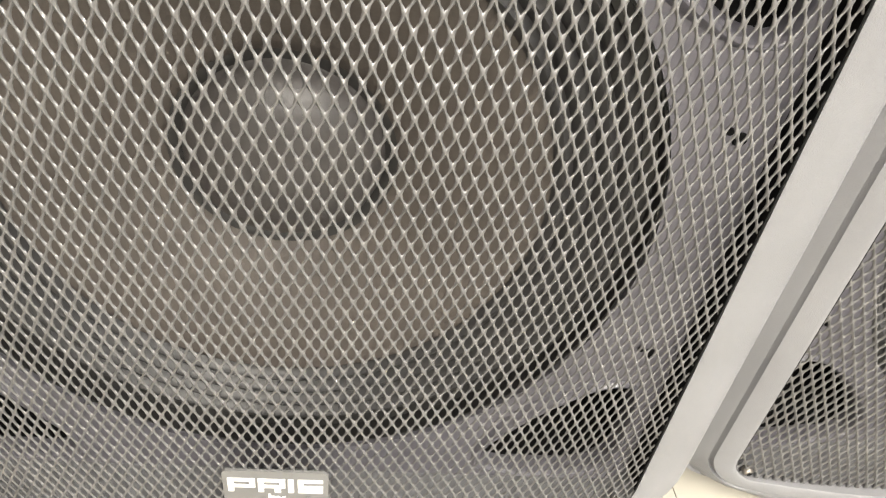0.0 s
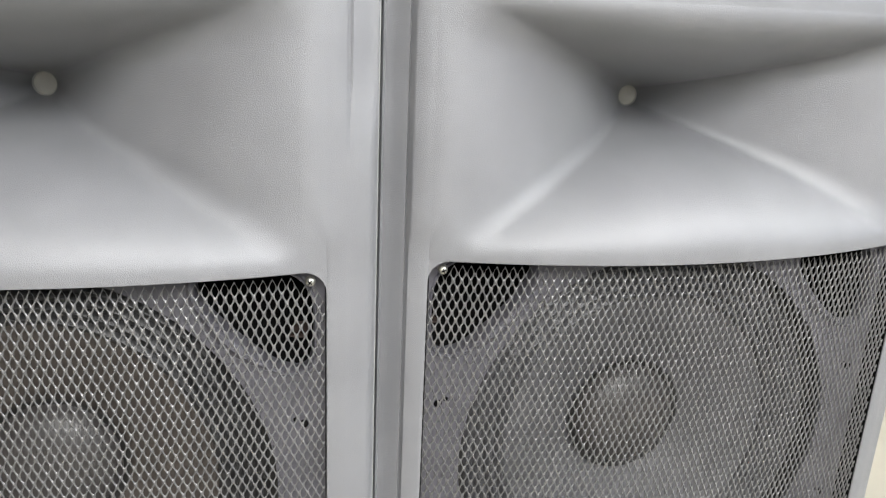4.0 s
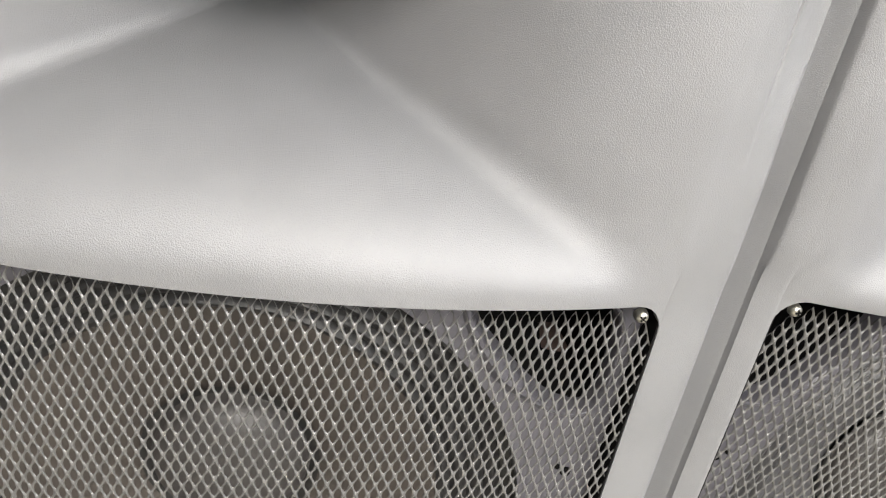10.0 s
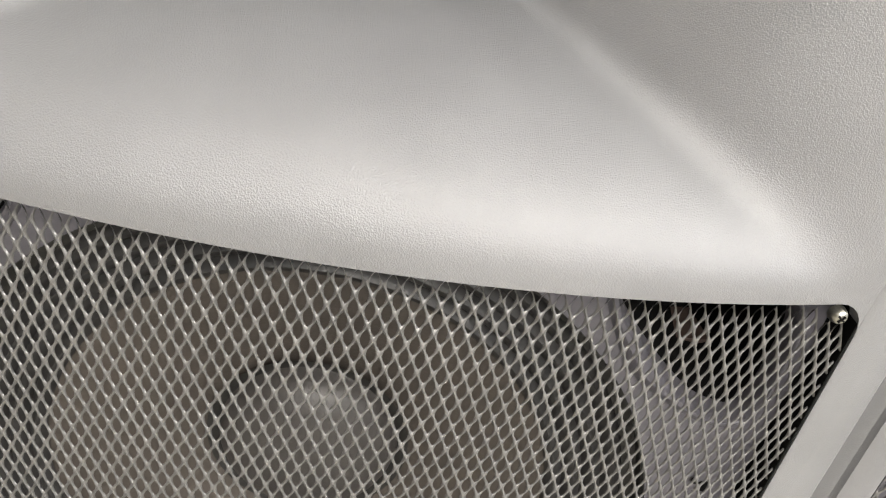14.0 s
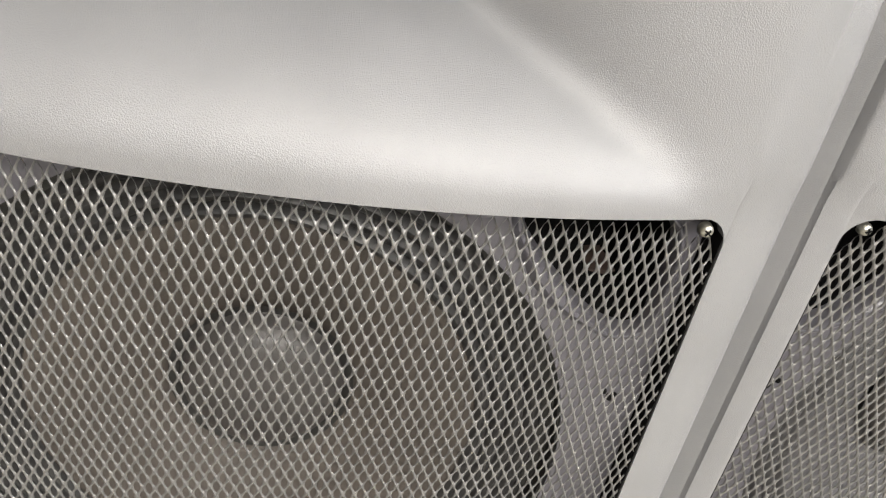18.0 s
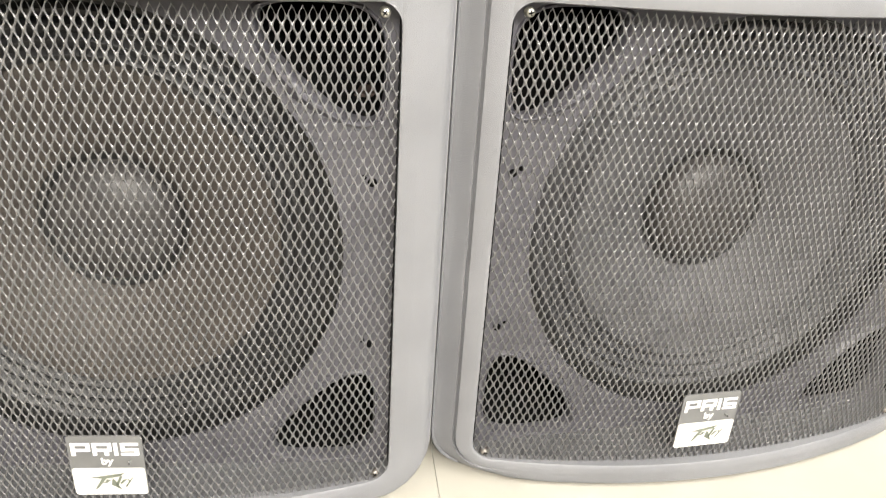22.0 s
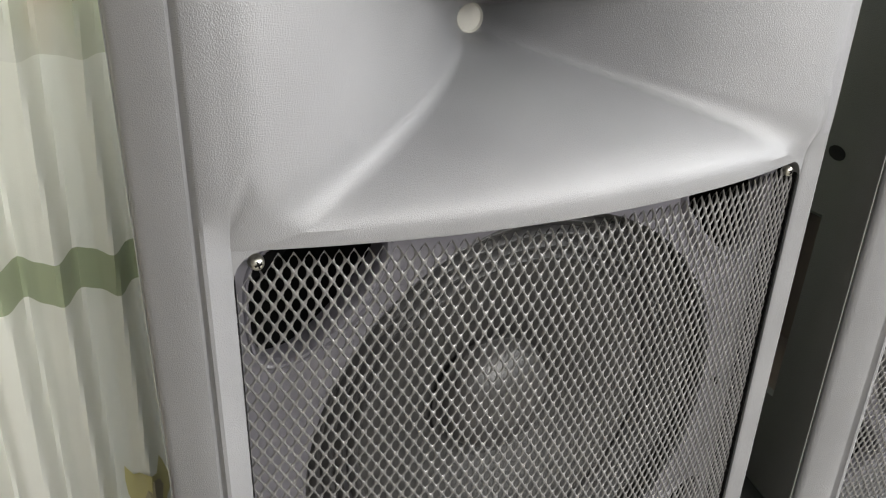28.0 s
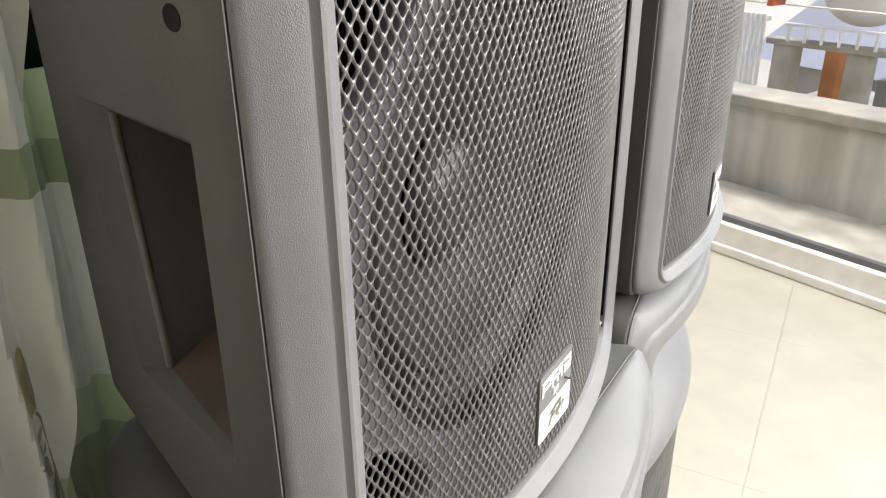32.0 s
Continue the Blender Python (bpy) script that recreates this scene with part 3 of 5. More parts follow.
def enclosure(s, root):
    """The tapered rear box, with a recessed grip in either side."""
    w, h, d, wb = s["w"], s["h"], s["d"], s["wb"]
    f = (d - 0.02 - 0.058)
    steps = [(0.0065, 0.0182, 0), (0.0026, 0.0190, 0), (0.0012, 0.0200, 0), (0.001, 0.030, 0), (0.002, 0.062, 1), (0.002 + 0.008, 0.062, 2), (0.03, 0.062, 3)]
    loops = []
    for inset, y, k in steps:
        hw = w - inset
        lo, hi, r = inset * 0.5, h - inset, 0.036
        if k:
            hw, y = (wb - (0, 0.0, 0.012, 0.04)[k]), (d - 0.025, d - 0.025, d - 0.006, d)[k]
            lo, hi, r = (0.004, 0.004, 0.014, 0.04)[k], h - (0.008, 0.008, 0.018, 0.045)[k], 0.036
        loops.append([(x, y, z) for x, z in round_rect(-hw, hw, lo, hi, r, nx=2, nz=1, nc=8)])
    bm = bmesh.new()
    skin(bm, loops, cap=(False, True))
    bm.normal_update()
    bm.faces.ensure_lookup_table()
    flat = sorted((fc for fc in bm.faces if abs(fc.normal.x) > 0.6), key=lambda fc: -fc.calc_area())[:2]
    grip_edges = []
    for fc in flat:
        vs = list(fc.verts)
        side = 1 if vs[0].co.x > 0 else -1
        bmesh.ops.delete(bm, geom=[fc], context="FACES_ONLY")

        def on_side(y, z, inward=0.0):
            x = w - 0.001 + (wb - w + 0.001) * (y - 0.030) / (d - 0.025 - 0.030)
            return Vector((side * (x - inward), y, z))

        # a grid of three by three fields, the middle one sunk as the grip
        near = sorted((v for v in vs if v.co.y < 0.1), key=lambda v: v.co.z)
        far = sorted((v for v in vs if v.co.y > 0.1), key=lambda v: v.co.z)
        kd, kh = d / 0.305, h / 0.548
        cup = [(0.060 * kd, 0.118 * kh), (0.195 * kd, 0.100 * kh), (0.222 * kd, 0.278 * kh), (0.056 * kd, 0.290 * kh)]
        ring = [bm.verts.new(on_side(y, z)) for y, z in cup]
        outer = [near[0], far[0], far[1], near[1]]
        for i in range(4):
            bm.faces.new((outer[i], outer[(i + 1) % 4], ring[(i + 1) % 4], ring[i]))
        lip = [bm.verts.new(on_side(y, z, 0.004 if y < 0.1 else 0.012)) for y, z in ((cup[0][0] + 0.002, cup[0][1] + 0.003), (cup[1][0] - 0.030, cup[1][1] + 0.010), (cup[2][0] - 0.036, cup[2][1] - 0.006), (cup[3][0] + 0.002, cup[3][1] - 0.004))]
        deep = [bm.verts.new(on_side(y, z, 0.055)) for y, z in ((cup[0][0] + 0.006, cup[0][1] + 0.02), (cup[1][0] - 0.044, cup[1][1] + 0.03), (cup[2][0] - 0.054, cup[2][1] - 0.012), (cup[3][0] + 0.006, cup[3][1] - 0.012))]
        # Dusty red-brown inside, with recess shade in its colour; rear wall stays body grey.
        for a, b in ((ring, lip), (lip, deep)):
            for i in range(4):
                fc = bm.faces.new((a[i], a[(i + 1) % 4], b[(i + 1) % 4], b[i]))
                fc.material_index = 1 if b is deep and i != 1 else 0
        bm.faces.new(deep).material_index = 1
        grip_edges.append((lip[1].co.copy(), lip[2].co.copy()))
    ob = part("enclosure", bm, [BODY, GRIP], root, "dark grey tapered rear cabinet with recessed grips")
    # Pale rods paint the light caught along each grip's rear edge.
    for a, b in grip_edges:
        part("grip_edge", rod(bmesh.new(), a, b, 0.0026, seg=10), BODY_EDGE_LIT, ob, "pale strip painting the light on the grip's edge")
    sl = (wb - w + 0.001) / (d - 0.025 - 0.030)
    for side in (-1, 1):
        # moulded panel line, strap socket and moulding pips on the upper flank
        def on(y, z, o=0.0):
            return Vector((side * (w - 0.001 + sl * (y - 0.030) + o), y, z))
        kd = d / 0.323
        # The lower line is painted pale as lit, the upper dark as shaded.
        for a_, b_, r, mat in (((0.046, h - 0.0655), (0.245 * kd, h - 0.0700), 0.0009, BODY_EDGE_LIT), ((0.047, h - 0.0540), (0.245 * kd, h - 0.0490), 0.0004, LINE), ((0.046, h - 0.0655), (0.0455, h - 0.0545), 0.0008, BODY)):
            part("moulded_line", rod(bmesh.new(), on(*a_, -0.0004), on(*b_, -0.0004), r, seg=6), mat, ob)
        nrm = Vector((side, -sl, 0)).normalized()
        along = Vector((side * sl, 1, 0)).normalized()
        # Flat near-black ovals paint the shade inside the strap sockets.
        for yy, zz in ((0.0575, h - 0.059), (0.0600, h * 0.62)):
            bm = bmesh.new()
            c = on(yy, zz) + nrm * 0.0004
            loops = []
            for k, o in ((1.0, -0.0010), (0.96, 0.0), (0.80, -0.0002)):
                loops.append([c + nrm * o + along * (0.0095 * k * math.cos(t)) + Vector((0, 0, 0.0056 * k * math.sin(t))) for t in (2 * math.pi * i / 24 for i in range(24))])
            skin(bm, loops, cap=(False, True))
            part("strap_socket", bm, SOCKET_SHADE, ob, "oval socket painted dark for the shade in it")
        bm = bmesh.new()
        for zz in (h - 0.0590, h - 0.0680):
            bmesh.ops.create_icosphere(bm, subdivisions=1, radius=0.0012, matrix=Matrix.Translation(on(0.116, zz)))
        part("moulding_pip", bm, DARK, ob)
    # recessed tray and grooves in the top
    bm = bmesh.new()
    zt = h - 0.001
    a = wb - 0.046
    plan = [(-0.060, 0.056), (0.060, 0.056), (a + 0.044, d * 0.62), (a, d - 0.055), (-a, d - 0.055), (-a - 0.044, d * 0.62)]
    slope = lambda y: -0.007 * max(0.0, (y - 0.03) / (d - 0.055))
    skin(bm, [[(x * k, 0.16 + (y - 0.16) * k, zt + slope(y) + o) for x, y in plan] for k, o in ((1.0, -0.006), (1.0, 0.0002), (0.990, 0.0008))], cap=(False, True))
    part("top_panel", bm, BODY, ob, "slightly raised top panel")
    # Dark rods paint the shade of a groove round the panel.
    bm = bmesh.new()
    for (xa, ya), (xb, yb) in zip(plan, plan[1:] + plan[:1]):
        rod(bm, (xa, ya, zt + slope(ya) + 0.0003), (xb, yb, zt + slope(yb) + 0.0002), 0.0004, seg=6)
    part("panel_groove", bm, LINE, ob, "dark line painting the groove's shade round the top panel")
    for x, y in ((-0.07, 0.10), (-0.045, 0.105), (-0.06, 0.125), (0.05, 0.11), (0.07, 0.2), (-0.07, 0.22)):
        part("top_socket", rod(bmesh.new(), (x, y, h - 0.012), (x, y, zt + slope(y) + 0.0012), 0.0020, seg=12), DARK, ob)
    return ob


def loudspeaker(s, label):
    root = thing("loudspeaker", label, "loudspeaker", "stacked loudspeakers")
    front_shell(s, root)
    horn(s, root)
    grille(s, root)
    baffle(s, root)
    woofer(s, root)
    for sx in (-1, 1):
        for z in (s["sz0"], s["sz1"]):
            screw("grille_screw", root, sx * s["scr"], -0.001, z, SCREW if z > 0.1 else RUST, 0.0032 if z > 0.1 else 0.0030, turn=25 * sx + 10)
    badge(s, root)
    enclosure(s, root)
    rnd = random.Random(7)
    bm = bmesh.new()
    g = s["gro"]
    for i in range(16):
        x = rnd.uniform(-1, 1) * (s["w"] - 0.05)
        f = rnd.choice((0.62, 0.68, 0.74, 0.80))
        z = g * f * s["rb"]
        yy = -0.0096 - (f - 0.62) * 0.008 + bow_at(s, x) + s["ease"] * (x / s["w"]) ** 2
        a = rnd.uniform(0.0002, 0.0009)
        box(bm, x - a, x + a, yy - 0.0002, yy + 0.001, z - 0.0002, z + 0.0002, m=Matrix.Translation((x, yy, z)) @ pose(0, 0, 0, 0, rnd.uniform(-30, 30), 0) @ Matrix.Translation((-x, -yy, -z)))
    if s["ease"]:
        line = bmesh.new()
        pts = [(x, brow(s, x, s["lip"]) - 0.0003, s["lip"] + 0.0075 + 0.02 * (x - 0.10) ** 2) for x in (0.03 + 0.0075 * i for i in range(20))]
        skin(line, [[(x, y - 0.0001, z - 0.00022), (x, y - 0.0003, z), (x, y - 0.0001, z + 0.00022)] for x, y, z in pts], closed=False)
        part("lip_scratch", line, SPECK, root, "thin pale scratch along the horn lip")
    tagged(part("scratch_marks", bm, SPECK, root, smooth=False), "tiny pale scratches and specks", kind="stuff")
    for sx in (-1, 1):
        for y in (0.03, s["d"] - 0.09):
            part("rubber_foot", rod(bmesh.new(), (sx * s["wb"] * 0.8, y, -0.004), (sx * s["wb"] * 0.8, y, 0.003), 0.012, seg=16), RUBBER, root)
    return root


big = loudspeaker(BIG, "large grey plastic loudspeaker with wide horn, on the tiled floor")
big.matrix_world = pose(-0.2365, -0.0275, 0.0, 0, 0, -0.2)
second_big = copy_thing(big, pose(0.2594, 0.0230, 0.0, 0, 0, 7.6))
small = loudspeaker(SMALL, "grey plastic loudspeaker standing on a larger one")
small.matrix_world = pose(-0.2315, 0.0145, 0.6325, 0, 0, -0.3)
second_small = copy_thing(small, pose(0.2555, 0.0155, 0.6345, 0, 0, 4.5))
GREY_CONE = material("grey_paper_cone", (0.090, 0.088, 0.093), 0.5, grain=0.5, grain_scale=500, vary=0.2, vary_scale=6)
GREY_SURROUND = material("grey_treated_cloth", (0.062, 0.061, 0.064), 0.48, vary=0.2, vary_scale=25)
for ob in second_big.children:
    for kind_of, mat, words in (("cone", GREY_CONE, "grey paper loudspeaker cone"), ("surround", GREY_SURROUND, "grey corrugated cone surround")):
        if ob.name.startswith(kind_of):
            ob.material_slots[0].link = "OBJECT"
            ob.material_slots[0].material = mat
            tagged(ob, words)
for stacked, shift in ((second_big, -0.014), (second_small, -0.013), (big, 0.004)):
    for ob in stacked.children:
        if ob.name.startswith("badge"):
            ob.location.x += shift

# ---- room ----
FLOOR = material("cream_glazed_tile", (0.335, 0.317, 0.272), 0.42, spec=0.5, vary=0.08, vary_scale=7)
GROUT = material("beige_grout", (0.55, 0.525, 0.455), 0.8)
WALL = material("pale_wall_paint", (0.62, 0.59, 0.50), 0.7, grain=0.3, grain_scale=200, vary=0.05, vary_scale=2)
# For walls out of view, kept dark to cut light bounced onto the loudspeakers.
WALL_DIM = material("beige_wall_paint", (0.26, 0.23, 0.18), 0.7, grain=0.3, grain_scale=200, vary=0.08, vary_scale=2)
CEIL = material("white_ceiling_paint", (0.8, 0.8, 0.78), 0.8, vary=0.04)
FRAME = material("white_powder_coated_frame", (0.66, 0.64, 0.66), 0.35, vary=0.08, vary_scale=20)
GASKET = material("grey_window_gasket", (0.10, 0.10, 0.11), 0.6)
POST = material("red_brown_painted_steel", (0.34, 0.075, 0.022), 0.35, vary=0.3, vary_scale=12)
CONCRETE = material("weathered_concrete", (0.30, 0.285, 0.25), 0.9, grain=0.5, grain_scale=60, vary=0.35, vary_scale=5)
STREAKED = material("rain_streaked_concrete", (0.36, 0.345, 0.31), 0.9, grain=0.5, grain_scale=60, vary=0.32, vary_scale=1.0)
st = STREAKED.node_tree
st_map = st.nodes.new("ShaderNodeMapping")
st_map.inputs["Scale"].default_value = (9.0, 9.0, 1.1)
for link in [k for k in st.links if k.to_socket.name == "Vector" and k.to_node.type == "TEX_NOISE" and k.to_node.inputs["Scale"].default_value == 1.0]:
    st.links.new(link.from_socket, st_map.inputs["Vector"])
    st.links.new(st_map.outputs["Vector"], link.to_socket)
# Blackish green that paints the shade in the gap between the curtains.
GAP_SHADE = material("blackish_green_paint", (0.012, 0.016, 0.009), 0.8, spec=0.1, vary=0.3, vary_scale=10)
DUST = material("grey_brown_dirt", (0.12, 0.10, 0.08), 0.9)
GLASS = bpy.data.materials.new("clear_glass")
GLASS.use_nodes = True
gn, gl = GLASS.node_tree.nodes, GLASS.node_tree.links
gn.remove(gn["Principled BSDF"])
g_clear, g_gloss, g_mix, g_fr = gn.new("ShaderNodeBsdfTransparent"), gn.new("ShaderNodeBsdfGlossy"), gn.new("ShaderNodeMixShader"), gn.new("ShaderNodeFresnel")
g_gloss.inputs["Roughness"].default_value = 0.02
gl.new(g_fr.outputs["Fac"], g_mix.inputs["Fac"])
gl.new(g_clear.outputs["BSDF"], g_mix.inputs[1])
gl.new(g_gloss.outputs["BSDF"], g_mix.inputs[2])
gl.new(g_mix.outputs["Shader"], gn["Material Output"].inputs["Surface"])


def solid(name, x0, x1, y0, y1, z0, z1, mat, label, category, kind="structure", bevel=0.0, m=None):
    bm = box(bmesh.new(), x0, x1, y0, y1, z0, z1, bevel, m=m)
    ob = part(name, bm, mat, None, smooth=False)
    return tagged(ob, label, category, kind=kind)


# The glazed side stands aslant to the curtain wall: its own frame, x along it, y outwards.
SIDE = pose(1.665, 0.0, 0.0, 0, 0, -110.8)

bm = bmesh.new()
corners = [(-3.2, -2.9), (0.562, -2.9), (2.005, 0.9), (-3.2, 0.9)]
low = [bm.verts.new((x, y, -0.10)) for x, y in corners]
high = [bm.verts.new((x, y, -0.004)) for x, y in corners]
bm.faces.new(low), bm.faces.new(high)
for i in range(4):
    bm.faces.new((low[i], low[(i + 1) % 4], high[(i + 1) % 4], high[i]))
floor_bed = tagged(part("floor", bm, GROUT, None, smooth=False), "cream glazed floor tiles with thin joints", "floor", kind="structure")
solid("ceiling", -3.3, 2.6, -3.0, 1.0, 2.7, 2.8, CEIL, "plain white ceiling", "ceiling")
for x0, x1, z0, z1 in ((-3.2, -0.52, -0.1, 2.7), (-0.30, -0.12, -0.1, 2.7), (0.40, 2.1, -0.1, 2.7), (-0.12, 0.40, -0.1, 0.50), (-0.12, 0.40, 2.3, 2.7), (-0.52, -0.30, -0.1, 0.50), (-0.52, -0.30, 2.3, 2.7)):
    solid("wall_back", x0, x1, 0.68, 0.80, z0, z1, WALL, "pale cream wall behind the curtain", "wall")
# Unseen windows, added to house the lights behind the curtains.
for name, a, b in (("window_2", -0.12, 0.40), ("window_3", -0.52, -0.30)):
    back_window = thing(name, "unseen white-framed window added to light the drawn curtains from behind", "window", kind="structure")
    for x0, x1, z0, z1 in ((a, a + 0.025, 0.50, 2.3), (b - 0.025, b, 0.50, 2.3), (a + 0.025, b - 0.025, 0.50, 0.53), (a + 0.025, b - 0.025, 2.27, 2.3)):
        part("window_frame", box(bmesh.new(), x0, x1, 0.70, 0.75, z0, z1, 0.003), FRAME, back_window, smooth=False)
    part("pane", box(bmesh.new(), a + 0.025, b - 0.025, 0.722, 0.728, 0.53, 2.27), GLASS, back_window, smooth=False).visible_shadow = False
solid("wall_left", -3.32, -3.2, -2.9, 0.9, -0.1, 2.8, WALL_DIM, "unseen left wall, darkened to cut bounced light", "wall")
solid("wall_front_low", -3.2, 0.7, -2.9, -2.78, -0.1, 0.9, WALL_DIM, "unseen dim wall below the assumed front opening", "wall")
solid("wall_front_high", -3.2, 0.7, -2.9, -2.78, 2.56, 2.8, WALL_DIM, "unseen dim wall above the assumed front opening", "wall")
solid("wall_front_side", -3.2, -1.65, -2.9, -2.78, 0.9, 2.56, WALL_DIM, "unseen dim wall beside the assumed front opening", "wall")
# A dark panel put where only shade lies behind the curtains.
solid("shutter_back", -0.262, -0.04, 0.60, 0.63, 0.0, 2.3, GAP_SHADE, "blackish green panel standing for the shade between two curtains", "board")

# window in the aslant side
win = thing("window_1", "wide glazed side with a white metal frame down to the floor", "window", kind="structure")
for n, a in (("bottom_rail", (-0.95, 3.1, -0.035, 0.035, 0.0, 0.095)), ("bottom_lip", (-0.95, 3.1, -0.05, -0.035, 0.0, 0.03)), ("top_rail", (-0.95, 3.1, -0.03, 0.03, 2.3, 2.4)),
             ("stile", (-0.95, -0.87, -0.03, 0.03, 0.095, 2.3)), ("stile", (3.02, 3.1, -0.03, 0.03, 0.095, 2.3)), ("mullion", (1.15, 1.21, -0.03, 0.03, 0.095, 2.3))):
    part(n, box(bmesh.new(), *a, bevel=0.004, m=SIDE), FRAME, win, smooth=False)
part("gasket", box(bmesh.new(), -0.87, 3.02, -0.012, 0.012, 0.095, 0.112, m=SIDE), GASKET, win, "dark rubber glazing strip", smooth=False)
for x0, x1 in ((-0.87, 1.15), (1.21, 3.02)):
    pane = part("pane", box(bmesh.new(), x0, x1, -0.003, 0.003, 0.105, 2.3, m=SIDE), GLASS, win, smooth=False)
    pane.visible_shadow = False
solid("wall_side_high", -0.95, 3.1, -0.06, 0.06, 2.4, 2.8, WALL, "pale cream wall above the glazing", "wall", m=SIDE)

for x, y, r, turn in ((-0.029, -0.135, 0.0017, 20), (0.128, -0.251, 0.0010, 70), (0.062, -0.315, 0.0012, 40), (-0.05, -0.22, 0.001, 10)):
    bm = bmesh.new()
    bmesh.ops.create_icosphere(bm, subdivisions=1, radius=r, matrix=pose(x, y, r * 0.4, 0, 0, turn) @ Matrix.Diagonal((1.8, 1.0, 0.5, 1)))
    tagged(part("crumb", bm, DUST, None), "small dark crumb of dirt on the floor tiles", "crumb", "crumbs on the floor")

# ---- curtains ----


def cloth(name, base, fold):
    m = material(name, base, 0.85, grain=0.5, grain_scale=900, vary=0.10, vary_scale=3)
    b = m.node_tree.nodes["Principled BSDF"]
    b.inputs["Sheen Weight"].default_value = 0.2
    n, l = m.node_tree.nodes, m.node_tree.links
    tr, mix = n.new("ShaderNodeBsdfTranslucent"), n.new("ShaderNodeMixShader")
    tr.inputs["Color"].default_value = (*base, 1)
    mix.inputs["Fac"].default_value = fold
    l.new(b.outputs["BSDF"], mix.inputs[1])
    l.new(tr.outputs["BSDF"], mix.inputs[2])
    l.new(mix.outputs["Shader"], n["Material Output"].inputs["Surface"])
    return m


C_WHITE = cloth("white_curtain_cloth", (0.78, 0.79, 0.73), 0.3)
C_SOFT = cloth("white_and_green_shaded_curtain_print", (0.70, 0.71, 0.65), 0.3)
sn, sl_ = C_SOFT.node_tree.nodes, C_SOFT.node_tree.links
s_map, s_noise, s_ramp, s_tc = sn.new("ShaderNodeMapping"), sn.new("ShaderNodeTexNoise"), sn.new("ShaderNodeValToRGB"), sn.new("ShaderNodeTexCoord")
s_map.inputs["Scale"].default_value = (11.0, 2.0, 2.6)
s_noise.inputs["Scale"].default_value, s_noise.inputs["Detail"].default_value = 1.0, 2
s_ramp.color_ramp.elements[0].position, s_ramp.color_ramp.elements[1].position = 0.44, 0.58
s_ramp.color_ramp.elements[0].color, s_ramp.color_ramp.elements[1].color = (0.66, 0.66, 0.58, 1), (0.40, 0.47, 0.25, 1)
sl_.new(s_tc.outputs["Object"], s_map.inputs["Vector"])
sl_.new(s_map.outputs["Vector"], s_noise.inputs["Vector"])
sl_.new(s_noise.outputs["Fac"], s_ramp.inputs["Fac"])
last = s_ramp.outputs["Color"]
for scale, shift, low, high, tone in (((9.0, 2.0, 7.0), 3.1, 0.60, 0.72, (0.62, 0.50, 0.12, 1)), ((13.0, 2.0, 9.0), 8.7, 0.60, 0.70, (0.50, 0.41, 0.27, 1)), ((10.0, 2.0, 6.0), 15.3, 0.56, 0.66, (0.80, 0.80, 0.78, 1))):
    a_map, a_noise, a_ramp, a_mix = sn.new("ShaderNodeMapping"), sn.new("ShaderNodeTexNoise"), sn.new("ShaderNodeValToRGB"), sn.new("ShaderNodeMix")
    a_map.inputs["Scale"].default_value, a_map.inputs["Location"].default_value = scale, (shift, 0, shift)
    a_noise.inputs["Scale"].default_value, a_noise.inputs["Detail"].default_value = 1.0, 1.5
    a_ramp.color_ramp.elements[0].position, a_ramp.color_ramp.elements[1].position = low, high
    a_mix.data_type = "RGBA"
    a_mix.inputs["B"].default_value = tone
    sl_.new(s_tc.outputs["Object"], a_map.inputs["Vector"])
    sl_.new(a_map.outputs["Vector"], a_noise.inputs["Vector"])
    sl_.new(a_noise.outputs["Fac"], a_ramp.inputs["Fac"])
    sl_.new(a_ramp.outputs["Color"], a_mix.inputs["Factor"])
    sl_.new(last, a_mix.inputs["A"])
    last = a_mix.outputs["Result"]
sl_.new(last, sn["Principled BSDF"].inputs["Base Color"])
C_GREEN = cloth("pale_green_curtain_print", (0.56, 0.63, 0.45), 0.3)
C_BAND = cloth("olive_curtain_print", (0.36, 0.41, 0.27), 0.25)
C_TULIP = cloth("green_tulip_print", (0.25, 0.30, 0.11), 0.2)
C_YELLOW = cloth("yellow_tulip_print", (0.60, 0.56, 0.27), 0.25)
C_VINE = cloth("grey_brown_vine_print", (0.32, 0.30, 0.21), 0.2)
C_LEAF = cloth("tan_leaf_print", (0.44, 0.39, 0.26), 0.25)
C_TAN = cloth("tan_brown_cloth", (0.36, 0.22, 0.09), 0.2)


def folds(x, k):
    """Depth of a curtain's folds at x."""
    return 0.030 * math.sin(x * 2 * math.pi / 0.150 + k) + 0.015 * math.sin(x * 2 * math.pi / 0.061 + 2 * k + 0.7) + 0.006 * math.sin(x * 2 * math.pi / 0.031 + k)


def flat_fold(x, k):
    """The same, calmed where the cloth hangs flat between the stacks."""
    f = min(1.0, abs(x - 0.04) / 0.115)
    return folds(x, k) * (0.24 + 0.76 * f * f)


def near_fold(x, k):
    """A tightly gathered cloth."""
    return 0.015 * math.sin(x * 2 * math.pi / 0.046 + k) + 0.004 * math.sin(x * 2 * math.pi / 0.021 + 2 * k)


def hang(x, z, y, k, fold):
    """Depth of the cloth at a point."""
    return y + fold(x, k) * (1.1 - 0.1 * z) + 0.004 * math.sin(9 * z + 30 * x)


